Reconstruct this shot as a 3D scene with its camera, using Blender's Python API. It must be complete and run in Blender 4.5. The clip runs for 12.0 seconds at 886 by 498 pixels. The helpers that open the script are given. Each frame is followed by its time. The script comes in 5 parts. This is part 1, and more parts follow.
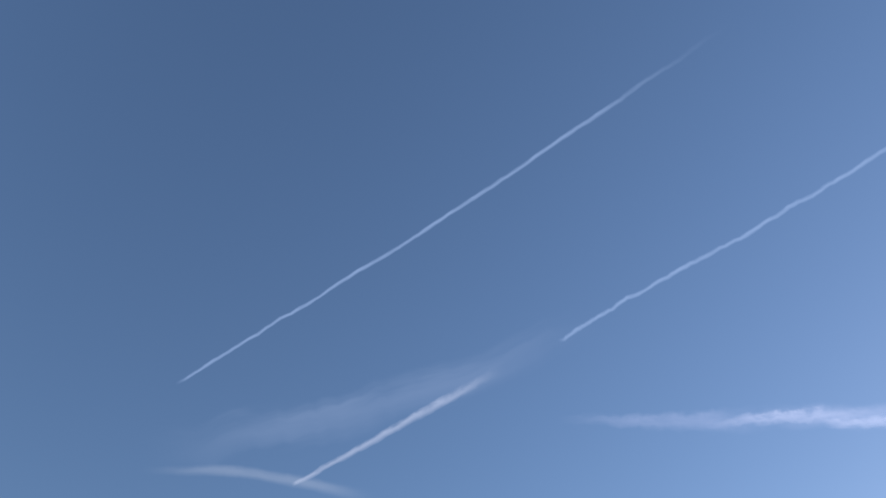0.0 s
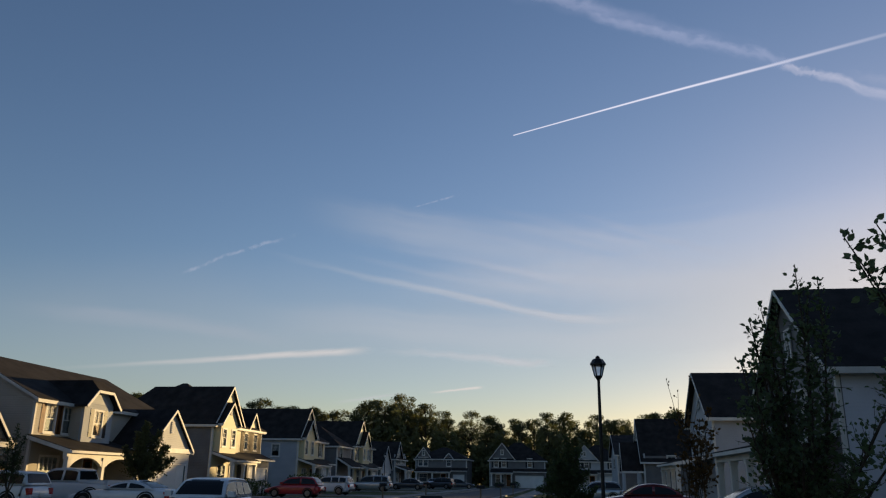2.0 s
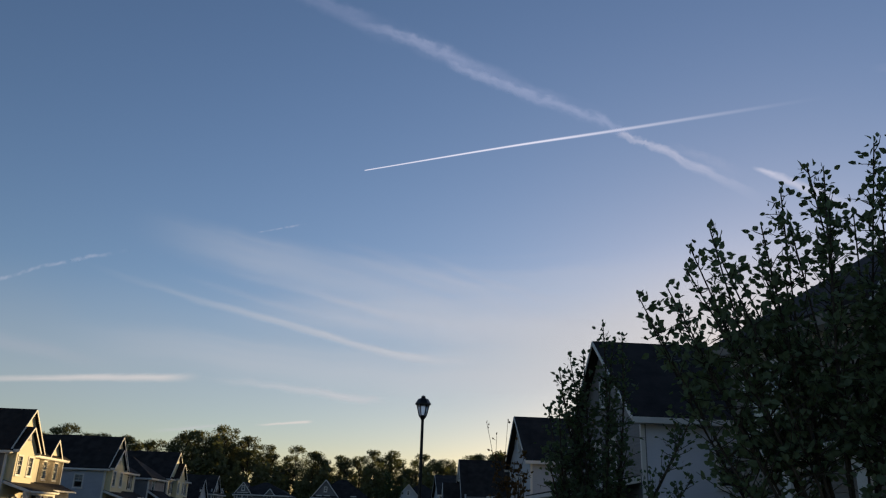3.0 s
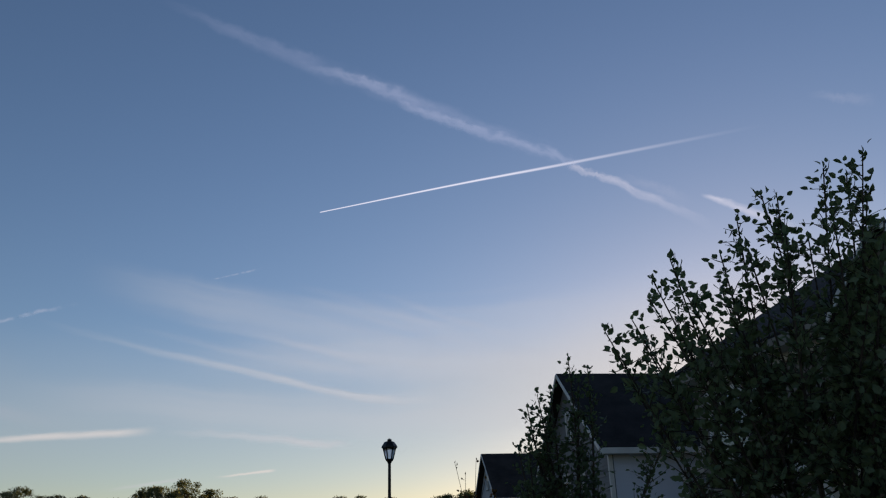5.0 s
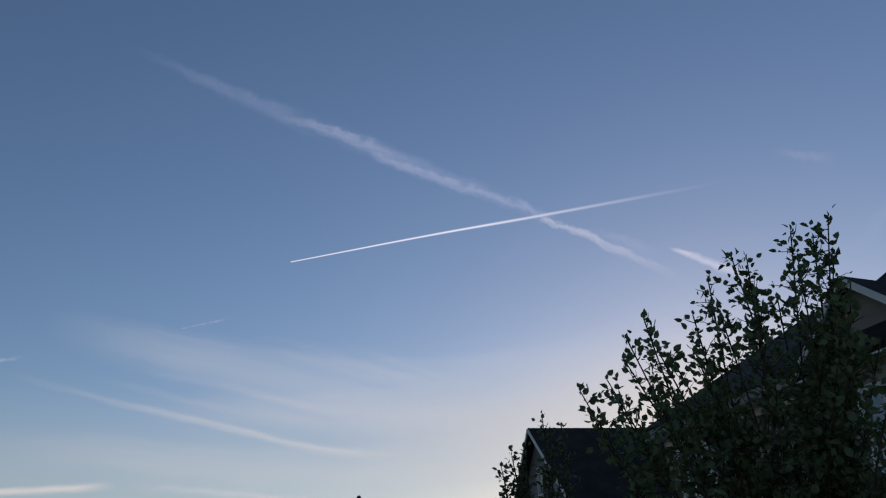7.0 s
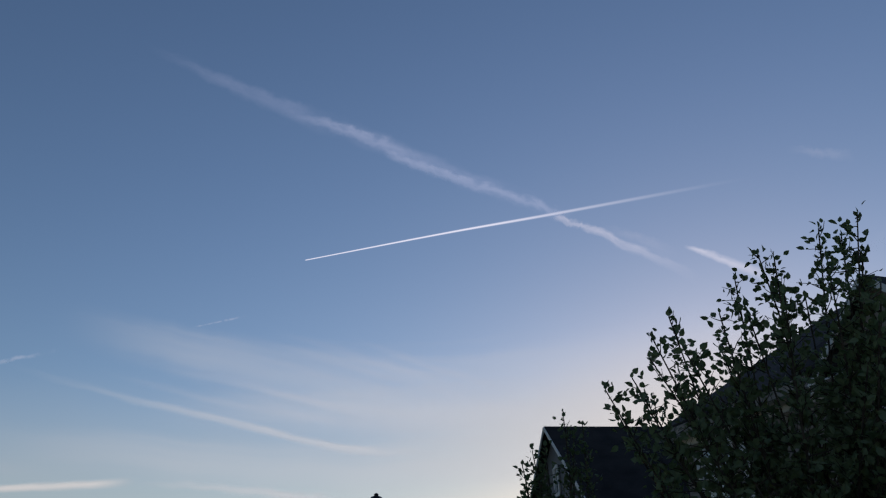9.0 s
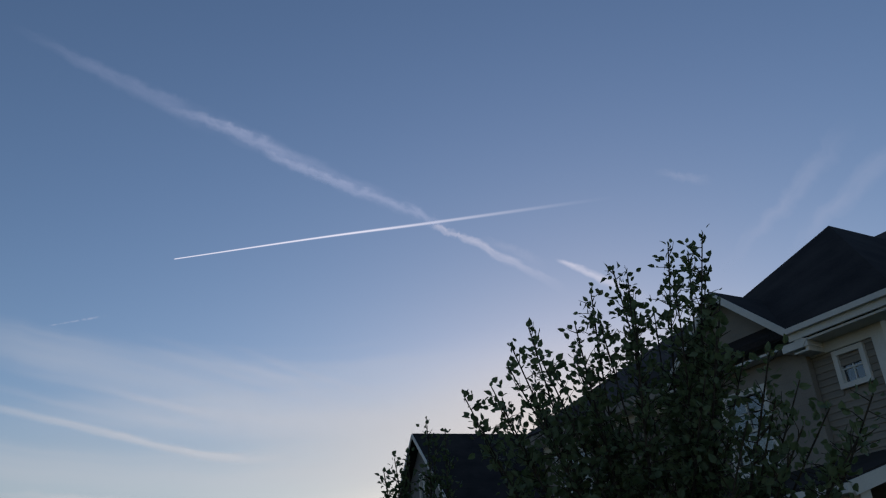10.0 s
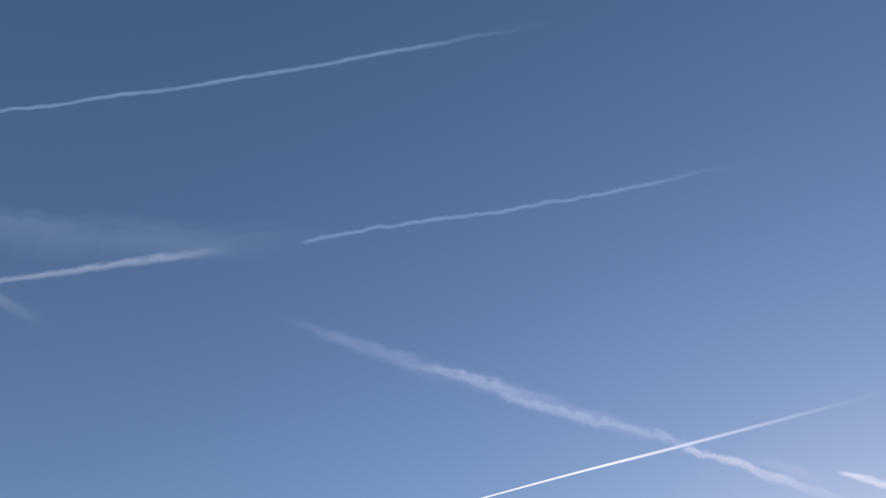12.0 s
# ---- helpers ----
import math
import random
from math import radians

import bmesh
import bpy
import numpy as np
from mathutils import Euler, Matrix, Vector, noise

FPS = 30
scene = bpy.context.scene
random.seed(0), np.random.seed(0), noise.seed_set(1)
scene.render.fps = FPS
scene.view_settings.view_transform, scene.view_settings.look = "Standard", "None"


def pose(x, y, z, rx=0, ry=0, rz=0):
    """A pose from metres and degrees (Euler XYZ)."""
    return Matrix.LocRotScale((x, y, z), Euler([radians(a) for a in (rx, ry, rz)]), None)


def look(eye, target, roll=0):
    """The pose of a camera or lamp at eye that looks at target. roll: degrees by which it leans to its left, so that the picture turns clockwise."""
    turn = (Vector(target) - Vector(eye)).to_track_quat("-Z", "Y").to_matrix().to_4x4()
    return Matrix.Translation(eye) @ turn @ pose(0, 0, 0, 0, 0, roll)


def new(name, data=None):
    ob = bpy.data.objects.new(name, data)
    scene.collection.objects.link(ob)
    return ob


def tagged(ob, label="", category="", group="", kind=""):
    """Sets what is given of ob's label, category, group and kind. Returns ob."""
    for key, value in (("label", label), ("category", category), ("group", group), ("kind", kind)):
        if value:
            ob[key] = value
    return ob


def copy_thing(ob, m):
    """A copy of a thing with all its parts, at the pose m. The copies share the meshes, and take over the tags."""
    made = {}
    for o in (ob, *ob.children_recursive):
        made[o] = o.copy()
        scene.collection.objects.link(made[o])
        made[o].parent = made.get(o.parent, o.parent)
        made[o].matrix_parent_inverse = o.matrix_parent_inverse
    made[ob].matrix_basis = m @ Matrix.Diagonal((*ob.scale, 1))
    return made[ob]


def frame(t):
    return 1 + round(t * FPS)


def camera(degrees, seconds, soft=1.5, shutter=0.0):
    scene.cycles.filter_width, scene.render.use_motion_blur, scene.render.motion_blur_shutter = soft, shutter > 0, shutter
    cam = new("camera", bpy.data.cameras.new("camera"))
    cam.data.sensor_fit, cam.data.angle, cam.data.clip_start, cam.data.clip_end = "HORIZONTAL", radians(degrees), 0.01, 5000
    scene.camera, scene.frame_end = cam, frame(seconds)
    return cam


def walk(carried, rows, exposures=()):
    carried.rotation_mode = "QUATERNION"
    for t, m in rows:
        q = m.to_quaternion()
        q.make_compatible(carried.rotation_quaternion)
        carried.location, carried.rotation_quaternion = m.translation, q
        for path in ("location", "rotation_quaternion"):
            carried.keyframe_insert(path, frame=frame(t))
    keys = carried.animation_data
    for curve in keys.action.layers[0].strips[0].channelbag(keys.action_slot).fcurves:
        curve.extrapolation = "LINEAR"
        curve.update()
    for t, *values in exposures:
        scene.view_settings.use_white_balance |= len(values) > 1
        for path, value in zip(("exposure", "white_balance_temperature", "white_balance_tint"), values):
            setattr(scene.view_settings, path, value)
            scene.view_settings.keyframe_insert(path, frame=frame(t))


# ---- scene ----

EYE = 1.6

# ---- camera: stands on the lawn and turns; it sways by a few centimetres ----
cam = camera(59.33, 12.0, soft=1.2)


def aim(yaw, pitch, roll, x, y, rise):
    """A pose near the standing place: yaw to the left of the street's line, pitch up, roll clockwise, in degrees."""
    return pose(x, y, EYE + rise, 90 + pitch, 0, yaw) @ pose(0, 0, 0, 0, 0, -roll)


PATH = [
    (0.0, 26.61, 51.22, 4.54, 0.000, 0.000, 0.000), (0.2, 30.89, 45.04, 2.47, 0.000, 0.000, 0.000), (0.4, 30.98, 35.12, 2.12, 0.000, 0.000, 0.000),
    (0.6, 30.32, 26.62, 1.44, 0.000, 0.000, 0.000), (0.8, 27.50, 21.09, 1.26, 0.009, -0.015, 0.002), (0.9, 25.70, 19.32, 1.15, 0.010, -0.012, 0.001),
    (1.0, 24.14, 17.96, 1.23, 0.007, -0.009, -0.004), (1.2, 21.90, 16.55, 0.48, 0.000, 0.000, 0.000), (1.5, 17.61, 15.59, -0.06, 0.011, 0.027, -0.009),
    (1.9, 10.53, 16.09, -0.83, 0.000, 0.090, -0.003),
    (2.0, 8.73, 16.41, -0.86, -0.006, 0.101, -0.003), (2.5, 0.70, 17.59, -0.99, 0.077, 0.073, -0.000), (2.6, -0.75, 18.00, -1.33, 0.100, 0.070, 0.000), (3.0, -3.27, 19.26, -1.93, 0.150, 0.059, 0.007),
    (3.2, -3.67, 19.94, -1.99, 0.154, 0.078, 0.007), (4.9, -6.06, 21.79, 1.92, 0.130, 0.120, 0.050), (5.0, -6.55, 22.05, 1.69, 0.128, 0.122, 0.052), (5.5, -7.59, 23.96, 1.53, 0.114, 0.106, 0.067),
    (6.0, -8.49, 25.49, 1.72, 0.110, 0.107, 0.092), (6.5, -9.58, 25.61, 2.23, 0.105, 0.100, 0.101), (7.0, -9.00, 25.73, 2.17, 0.082, 0.074, 0.093),
    (9.0, -7.84, 25.63, 1.68, 0.011, 0.100, 0.097), (9.5, -11.89, 25.95, 2.59, 0.039, 0.103, 0.107), (10.0, -17.83, 25.68, 3.74, 0.089, 0.081, 0.098),
    (10.5, -20.67, 26.66, 3.99, 0.111, 0.062, 0.105), (11.0, -21.04, 31.03, 3.99, 0.102, 0.057, 0.150), (11.2, -19.61, 35.29, 4.01, 0.100, 0.060, 0.200),
    (11.4, -16.16, 39.93, 3.85, 0.100, 0.060, 0.250), (11.6, -11.73, 42.86, 3.15, 0.100, 0.060, 0.290), (11.8, -5.84, 43.58, 2.4, 0.100, 0.060, 0.300),
    (12.0, 1.40, 43.48, 1.25, 0.100, 0.060, 0.300),
]
walk(cam, [(t, aim(*row)) for t, *row in PATH], exposures=[(t, stops, 6050, 25) for t, stops in ((0.0, 1.12), (0.9, 0.5), (1.5, 0.27), (2.5, 0.24), (6.0, 0.25), (11.0, 0.24), (12.0, 0.66))])

# ---- light: a low evening sun ahead and to the right, under a clear sky ----
SUN_AZ, SUN_EL = -28.5, 3.75     # degrees to the left of the street's line; above the horizon


def heading(az, el, far=1.0):
    a, e = radians(az), radians(el)
    return Vector((-math.sin(a) * math.cos(e), math.cos(a) * math.cos(e), math.sin(e))) * far


world = bpy.data.worlds.new("evening_sky")
scene.world = world
world.use_nodes = True
wt = world.node_tree
sky = wt.nodes.new("ShaderNodeTexSky")
sky.sky_type = "NISHITA"
sky.sun_disc = False
sky.sun_elevation = radians(SUN_EL)
sky.sun_rotation = radians(-SUN_AZ)
sky.altitude, sky.air_density, sky.dust_density, sky.ozone_density = 0, 1.0, 0.38, 2.2
wt.links.new(sky.outputs[0], wt.nodes["Background"].inputs[0])
wt.nodes["Background"].inputs[1].default_value = 0.158

sun = new("sun", bpy.data.lights.new("sun", "SUN"))
sun.data.energy, sun.data.angle, sun.data.color = 5.0, radians(0.6), (1.0, 0.71, 0.26)
sun.matrix_world = look(heading(SUN_AZ, SUN_EL, 50), (0, 0, 0))


# ---- materials ----
def paint(name, c1, c2, scale=3.0, rough=0.6, bump=0.1, fine=60.0, metal=0.0, lap=0.0, rand=0.0, coat=0.0):
    """A surface with slow and fine variation between two colours; lap: the height of lapped boards; rand: piece to piece."""
    m = bpy.data.materials.new(name)
    m.use_nodes = True
    nt, n = m.node_tree, m.node_tree.nodes
    bsdf = n["Principled BSDF"]
    co = n.new("ShaderNodeTexCoord")
    big, small = n.new("ShaderNodeTexNoise"), n.new("ShaderNodeTexNoise")
    big.inputs["Scale"].default_value, small.inputs["Scale"].default_value = scale, fine
    big.inputs["Detail"].default_value = 5
    for t in (big, small):
        nt.links.new(co.outputs["Object"], t.inputs["Vector"])
    add = n.new("ShaderNodeMath")
    add.operation = "MULTIPLY_ADD"
    nt.links.new(small.outputs["Fac"], add.inputs[0])
    add.inputs[1].default_value = 0.5
    sub = n.new("ShaderNodeMath")
    sub.operation = "SUBTRACT"
    nt.links.new(big.outputs["Fac"], sub.inputs[0])
    sub.inputs[1].default_value = 0.25
    nt.links.new(sub.outputs[0], add.inputs[2])
    fac = add.outputs[0]
    if rand:
        info, mr = n.new("ShaderNodeObjectInfo"), n.new("ShaderNodeMath")
        mr.operation = "MULTIPLY_ADD"
        nt.links.new(info.outputs["Random"], mr.inputs[0])
        mr.inputs[1].default_value = rand
        off = n.new("ShaderNodeMath")
        off.operation = "SUBTRACT"
        nt.links.new(fac, off.inputs[0])
        off.inputs[1].default_value = rand / 2
        nt.links.new(off.outputs[0], mr.inputs[2])
        fac = mr.outputs[0]
    ramp = n.new("ShaderNodeValToRGB")
    ramp.color_ramp.elements[0].position, ramp.color_ramp.elements[1].position = 0.3, 0.7
    ramp.color_ramp.elements[0].color, ramp.color_ramp.elements[1].color = (*c1, 1), (*c2, 1)
    nt.links.new(fac, ramp.inputs[0])
    nt.links.new(ramp.outputs[0], bsdf.inputs["Base Color"])
    bsdf.inputs["Roughness"].default_value, bsdf.inputs["Metallic"].default_value = rough, metal
    bsdf.inputs["Coat Weight"].default_value = coat
    bsdf.inputs["Specular IOR Level"].default_value = 0.5 if coat or metal or rough < 0.4 else 0.12
    height = small.outputs["Fac"]
    bn = n.new("ShaderNodeBump")
    bn.inputs["Strength"].default_value, bn.inputs["Distance"].default_value = bump, 0.02
    if lap:
        sep, mod, mul = n.new("ShaderNodeSeparateXYZ"), n.new("ShaderNodeMath"), n.new("ShaderNodeMath")
        nt.links.new(co.outputs["Object"], sep.inputs[0])
        mul.operation, mod.operation = "MULTIPLY", "FRACT"
        nt.links.new(sep.outputs[2], mul.inputs[0])
        mul.inputs[1].default_value = -1 / lap
        nt.links.new(mul.outputs[0], mod.inputs[0])
        height = mod.outputs[0]
        bn.inputs["Strength"].default_value = 0.7
    nt.links.new(height, bn.inputs["Height"])
    nt.links.new(bn.outputs[0], bsdf.inputs["Normal"])
    return m


def glass_mat(name, tint):
    m = bpy.data.materials.new(name)
    m.use_nodes = True
    b = m.node_tree.nodes["Principled BSDF"]
    b.inputs["Base Color"].default_value = (*tint, 1)
    b.inputs["Roughness"].default_value, b.inputs["Transmission Weight"].default_value, b.inputs["IOR"].default_value = 0.02, 1.0, 1.5
    return m


def leaf_mat(name, c1, c2):
    m = paint(name, c1, c2, 6.0, 0.5, 0.05, 40, rand=0.5)
    nt = m.node_tree
    b, out = nt.nodes["Principled BSDF"], nt.nodes["Material Output"]
    tr, mix = nt.nodes.new("ShaderNodeBsdfTranslucent"), nt.nodes.new("ShaderNodeMixShader")
    tr.inputs["Color"].default_value = (c2[0] * 1.3, c2[1] * 1.5, c2[2], 1)
    mix.inputs[0].default_value = 0.3
    nt.links.new(b.outputs[0], mix.inputs[1])
    nt.links.new(tr.outputs[0], mix.inputs[2])
    nt.links.new(mix.outputs[0], out.inputs["Surface"])
    return m


def vapour(name, density, streak, wide, soft_a, soft_b, breaks=0.0, rag=0.35, glow=(0.485, 0.5, 0.45)):
    """Far ice cloud of the sky's backdrop, thin at its edges, torn by noise. u runs along it, v across."""
    m = bpy.data.materials.new(name)
    m.use_nodes = True
    nt, n, ln = m.node_tree, m.node_tree.nodes, m.node_tree.links
    n.remove(n["Principled BSDF"])
    co, sep = n.new("ShaderNodeTexCoord"), n.new("ShaderNodeSeparateXYZ")
    ln.new(co.outputs["UV"], sep.inputs[0])

    def op(kind, a, b=None, c=None):
        q = n.new("ShaderNodeMath")
        q.operation = kind
        for k, v in enumerate((a, b, c)):
            if v is None:
                continue
            if isinstance(v, (int, float)):
                q.inputs[k].default_value = v
            else:
                ln.new(v, q.inputs[k])
        return q.outputs[0]

    def ramp(v, lo, hi):
        q = n.new("ShaderNodeMapRange")
        q.interpolation_type = "SMOOTHSTEP"
        ln.new(v, q.inputs["Value"])
        q.inputs["From Min"].default_value, q.inputs["From Max"].default_value = lo, hi
        return q.outputs["Result"]

    mp = n.new("ShaderNodeMapping")
    mp.inputs["Scale"].default_value = (streak, wide, 1)
    ln.new(co.outputs["UV"], mp.inputs["Vector"])
    nz, nb = n.new("ShaderNodeTexNoise"), n.new("ShaderNodeTexNoise")
    nz.inputs["Scale"].default_value, nz.inputs["Detail"].default_value, nz.inputs["Distortion"].default_value = 1.0, 3, 0.12
    ln.new(mp.outputs[0], nz.inputs["Vector"])
    u, v = sep.outputs[0], sep.outputs[1]
    off = op("ABSOLUTE", op("SUBTRACT", op("MULTIPLY_ADD", nz.outputs["Fac"], rag, op("SUBTRACT", v, rag / 2)), 0.5))
    body = op("SUBTRACT", 1.0, ramp(off, 0.02, 0.42))
    ends = op("MULTIPLY", ramp(u, 0.0, soft_a), op("SUBTRACT", 1.0, ramp(u, 1.0 - soft_b, 1.0)))
    rim = op("MULTIPLY", ramp(v, 0.0, 0.18), op("SUBTRACT", 1.0, ramp(v, 0.82, 1.0)))
    alpha = op("MULTIPLY", op("MULTIPLY", body, op("MULTIPLY", ends, rim)), op("MULTIPLY_ADD", nz.outputs["Fac"], 2.2 * rag, 0.75 - rag))
    if breaks:
        mb = n.new("ShaderNodeMapping")
        mb.inputs["Scale"].default_value = (breaks, 0.4, 1)
        ln.new(co.outputs["UV"], mb.inputs["Vector"])
        ln.new(mb.outputs[0], nb.inputs["Vector"])
        nb.inputs["Scale"].default_value = 1.0
        alpha = op("MULTIPLY", alpha, ramp(nb.outputs["Fac"], 0.3, 0.68))
    alpha = op("MULTIPLY", alpha, density)
    # Emission in place of scattered sunlight; glow is brighter for cloud near the sun.
    ad = n.new("ShaderNodeEmission")
    ad.inputs[0].default_value = (*glow, 1)
    tp, mix = n.new("ShaderNodeBsdfTransparent"), n.new("ShaderNodeMixShader")
    ln.new(alpha, mix.inputs[0])
    ln.new(tp.outputs[0], mix.inputs[1])
    ln.new(ad.outputs[0], mix.inputs[2])
    ln.new(mix.outputs[0], n["Material Output"].inputs["Surface"])
    m.cycles.emission_sampling = "NONE"
    return m


GRASS = paint("lawn", (0.045, 0.062, 0.02), (0.11, 0.115, 0.042), 0.4, 0.9, 0.6, 30)
ASPHALT = paint("asphalt", (0.085, 0.085, 0.088), (0.13, 0.13, 0.133), 0.6, 0.85, 0.3, 90)
CONCRETE = paint("concrete", (0.2, 0.19, 0.18), (0.3, 0.29, 0.27), 0.8, 0.8, 0.2, 50)
ROOF = paint("shingles", (0.014, 0.012, 0.012), (0.036, 0.031, 0.029), 1.2, 0.9, 0.5, 25, lap=0.14)
TRIM = paint("white_trim", (0.56, 0.54, 0.5), (0.68, 0.66, 0.62), 1.5, 0.5, 0.05, 40)
TAN = paint("tan_siding", (0.27, 0.22, 0.15), (0.34, 0.28, 0.195), 0.7, 0.55, 0.1, 30, lap=0.12)
# Cream raised in tone to add to the sunlight on the fronts.
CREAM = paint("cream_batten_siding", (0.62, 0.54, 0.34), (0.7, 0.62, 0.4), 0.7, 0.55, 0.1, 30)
SHAKE = paint("tan_shakes", (0.13, 0.098, 0.055), (0.23, 0.178, 0.1), 2.5, 0.7, 0.3, 14, lap=0.18)
BEIGE = paint("beige_siding", (0.4, 0.36, 0.3), (0.48, 0.44, 0.37), 0.7, 0.55, 0.1, 30, lap=0.12)
# Grey kept extra dark to deepen the shade on the side walls.
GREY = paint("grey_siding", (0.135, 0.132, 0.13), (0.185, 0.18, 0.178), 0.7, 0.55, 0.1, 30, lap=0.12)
BLUE = paint("blue_grey_siding", (0.34, 0.355, 0.385), (0.4, 0.415, 0.445), 0.7, 0.55, 0.1, 30, lap=0.12)
PALE = paint("pale_siding", (0.36, 0.375, 0.39), (0.44, 0.455, 0.47), 0.7, 0.55, 0.1, 30, lap=0.12)
BOARD = paint("taupe_board", (0.2, 0.175, 0.15), (0.27, 0.24, 0.2), 1.2, 0.55, 0.15, 40, rand=0.25)
TAUPE = paint("taupe_siding", (0.2, 0.175, 0.15), (0.27, 0.24, 0.2), 1.2, 0.55, 0.15, 40, lap=0.122)
LILAC = paint("pale_lilac_siding", (0.52, 0.53, 0.58), (0.61, 0.62, 0.67), 0.7, 0.55, 0.1, 30, lap=0.12)
STONE = paint("ledge_stone", (0.13, 0.09, 0.062), (0.36, 0.265, 0.18), 5.0, 0.85, 0.5, 24, rand=1.0)
MORTAR = paint("mortar", (0.2, 0.18, 0.15), (0.28, 0.25, 0.21), 6.0, 0.9, 0.4, 40)
BROWN = paint("brown_shutter", (0.13, 0.05, 0.016), (0.2, 0.082, 0.028), 3.0, 0.5, 0.15, 40)
BLACK = paint("black_shutter", (0.012, 0.012, 0.014), (0.03, 0.03, 0.034), 3.0, 0.45, 0.1, 40)
METAL = paint("black_iron", (0.008, 0.008, 0.009), (0.02, 0.02, 0.022), 5.0, 0.45, 0.15, 60, metal=0.6)
BLIND = paint("window_blind", (0.62, 0.61, 0.58), (0.74, 0.73, 0.69), 2.0, 0.6, 0.1, 20, lap=0.05)
DOORW = paint("garage_door_white", (0.6, 0.6, 0.58), (0.7, 0.7, 0.68), 1.0, 0.45, 0.05, 40)
WOOD = paint("weathered_post", (0.12, 0.09, 0.06), (0.22, 0.17, 0.12), 6.0, 0.8, 0.4, 50)
BARK = paint("bark", (0.03, 0.024, 0.018), (0.09, 0.07, 0.05), 8.0, 0.9, 0.8, 40)
GLASS = glass_mat("window_glass", (0.62, 0.68, 0.72))
SKYGLASS = glass_mat("sky_mirroring_glass", (0.2, 0.27, 0.36))
SKYGLASS.node_tree.nodes["Principled BSDF"].inputs["IOR"].default_value = 2.3
SKYGLASS.node_tree.nodes["Principled BSDF"].inputs["Specular IOR Level"].default_value = 1.0
FARGLASS = paint("dim_window_glass", (0.05, 0.06, 0.07), (0.09, 0.105, 0.12), 0.5, 0.15, 0.01, 5)
LAMPGLASS = glass_mat("lamp_glass", (0.62, 0.64, 0.62))
LAMPGLASS.node_tree.nodes["Principled BSDF"].inputs["Roughness"].default_value = 0.35
CARGLASS = glass_mat("car_glass", (0.012, 0.014, 0.016))
CARGLASS.node_tree.nodes["Principled BSDF"].inputs["Transmission Weight"].default_value = 0.0
CARGLASS.node_tree.nodes["Principled BSDF"].inputs["Roughness"].default_value = 0.12
CARGLASS.node_tree.nodes["Principled BSDF"].inputs["Specular IOR Level"].default_value = 0.2
GLASS.node_tree.nodes["Principled BSDF"].inputs["IOR"].default_value = 1.6
ROOF.node_tree.nodes["Principled BSDF"].inputs["Specular IOR Level"].default_value = 0.15
TYRE = paint("tyre_rubber", (0.012, 0.012, 0.012), (0.025, 0.025, 0.025), 9.0, 0.85, 0.3, 60)
ALLOY = paint("alloy_wheel", (0.16, 0.16, 0.165), (0.26, 0.26, 0.27), 9.0, 0.3, 0.05, 60, metal=0.9)
LENS_RED = paint("tail_lens", (0.3, 0.01, 0.01), (0.45, 0.02, 0.015), 9.0, 0.15, 0.02, 60)
LENS_CLEAR = paint("head_lens", (0.6, 0.62, 0.64), (0.75, 0.77, 0.8), 9.0, 0.1, 0.02, 60)
DARKPLASTIC = paint("dark_plastic", (0.015, 0.015, 0.016), (0.03, 0.03, 0.032), 4.0, 0.6, 0.2, 60)
CAR_WHITE = paint("white_car_paint", (0.54, 0.55, 0.57), (0.62, 0.63, 0.65), 0.8, 0.3, 0.01, 20, coat=0.6)
CAR_SILVER = paint("silver_car_paint", (0.35, 0.38, 0.4), (0.45, 0.48, 0.5), 0.8, 0.3, 0.01, 20, metal=0.5, coat=0.6)
CAR_RED = paint("red_car_paint", (0.32, 0.015, 0.018), (0.42, 0.025, 0.025), 0.8, 0.3, 0.01, 20, coat=0.7)
CAR_MAROON = paint("maroon_car_paint", (0.12, 0.012, 0.016), (0.17, 0.018, 0.02), 0.8, 0.3, 0.01, 20, coat=0.7)
CAR_DARK = paint("dark_car_paint", (0.02, 0.024, 0.03), (0.04, 0.045, 0.055), 0.8, 0.3, 0.01, 20, coat=0.7)
LEAF_NEAR = leaf_mat("pear_leaf", (0.06, 0.08, 0.045), (0.13, 0.16, 0.085))
LEAF_FAR = leaf_mat("woodland_leaf", (0.055, 0.06, 0.03), (0.14, 0.135, 0.062))
LEAF_DARK = leaf_mat("evergreen_leaf", (0.03, 0.045, 0.02), (0.06, 0.08, 0.035))
LEAF_RUST = leaf_mat("autumn_leaf", (0.07, 0.035, 0.015), (0.15, 0.075, 0.03))


# ---- building blocks ----
def part(name, bm, material, parent=None, label="", at=None, smooth=False):
    me = bpy.data.meshes.new(name)
    if smooth:
        for f in bm.faces:
            f.smooth = True
    bm.to_mesh(me)
    bm.free()
    me.materials.append(material)
    ob = new(name, me)
    ob.parent = parent
    if material.name == "window_glass":
        ob.visible_shadow = False
    if at is not None:
        ob.matrix_basis = at
    if label:
        tagged(ob, label)
    return ob


def thing(name, m, label, category, group="", kind=""):
    return tagged(_placed(new(name), m), label, category, group, kind)


def _placed(ob, m):
    ob.matrix_basis = m
    return ob


HEX = ((0, 3, 2, 1), (4, 5, 6, 7), (0, 1, 5, 4), (1, 2, 6, 5), (2, 3, 7, 6), (3, 0, 4, 7))


def hexa(bm, low, high):
    """A block from its four lower and four upper corners, both counter-clockwise from above."""
    v = [bm.verts.new(p) for p in (*low, *high)]
    for f in HEX:
        bm.faces.new([v[k] for k in f])


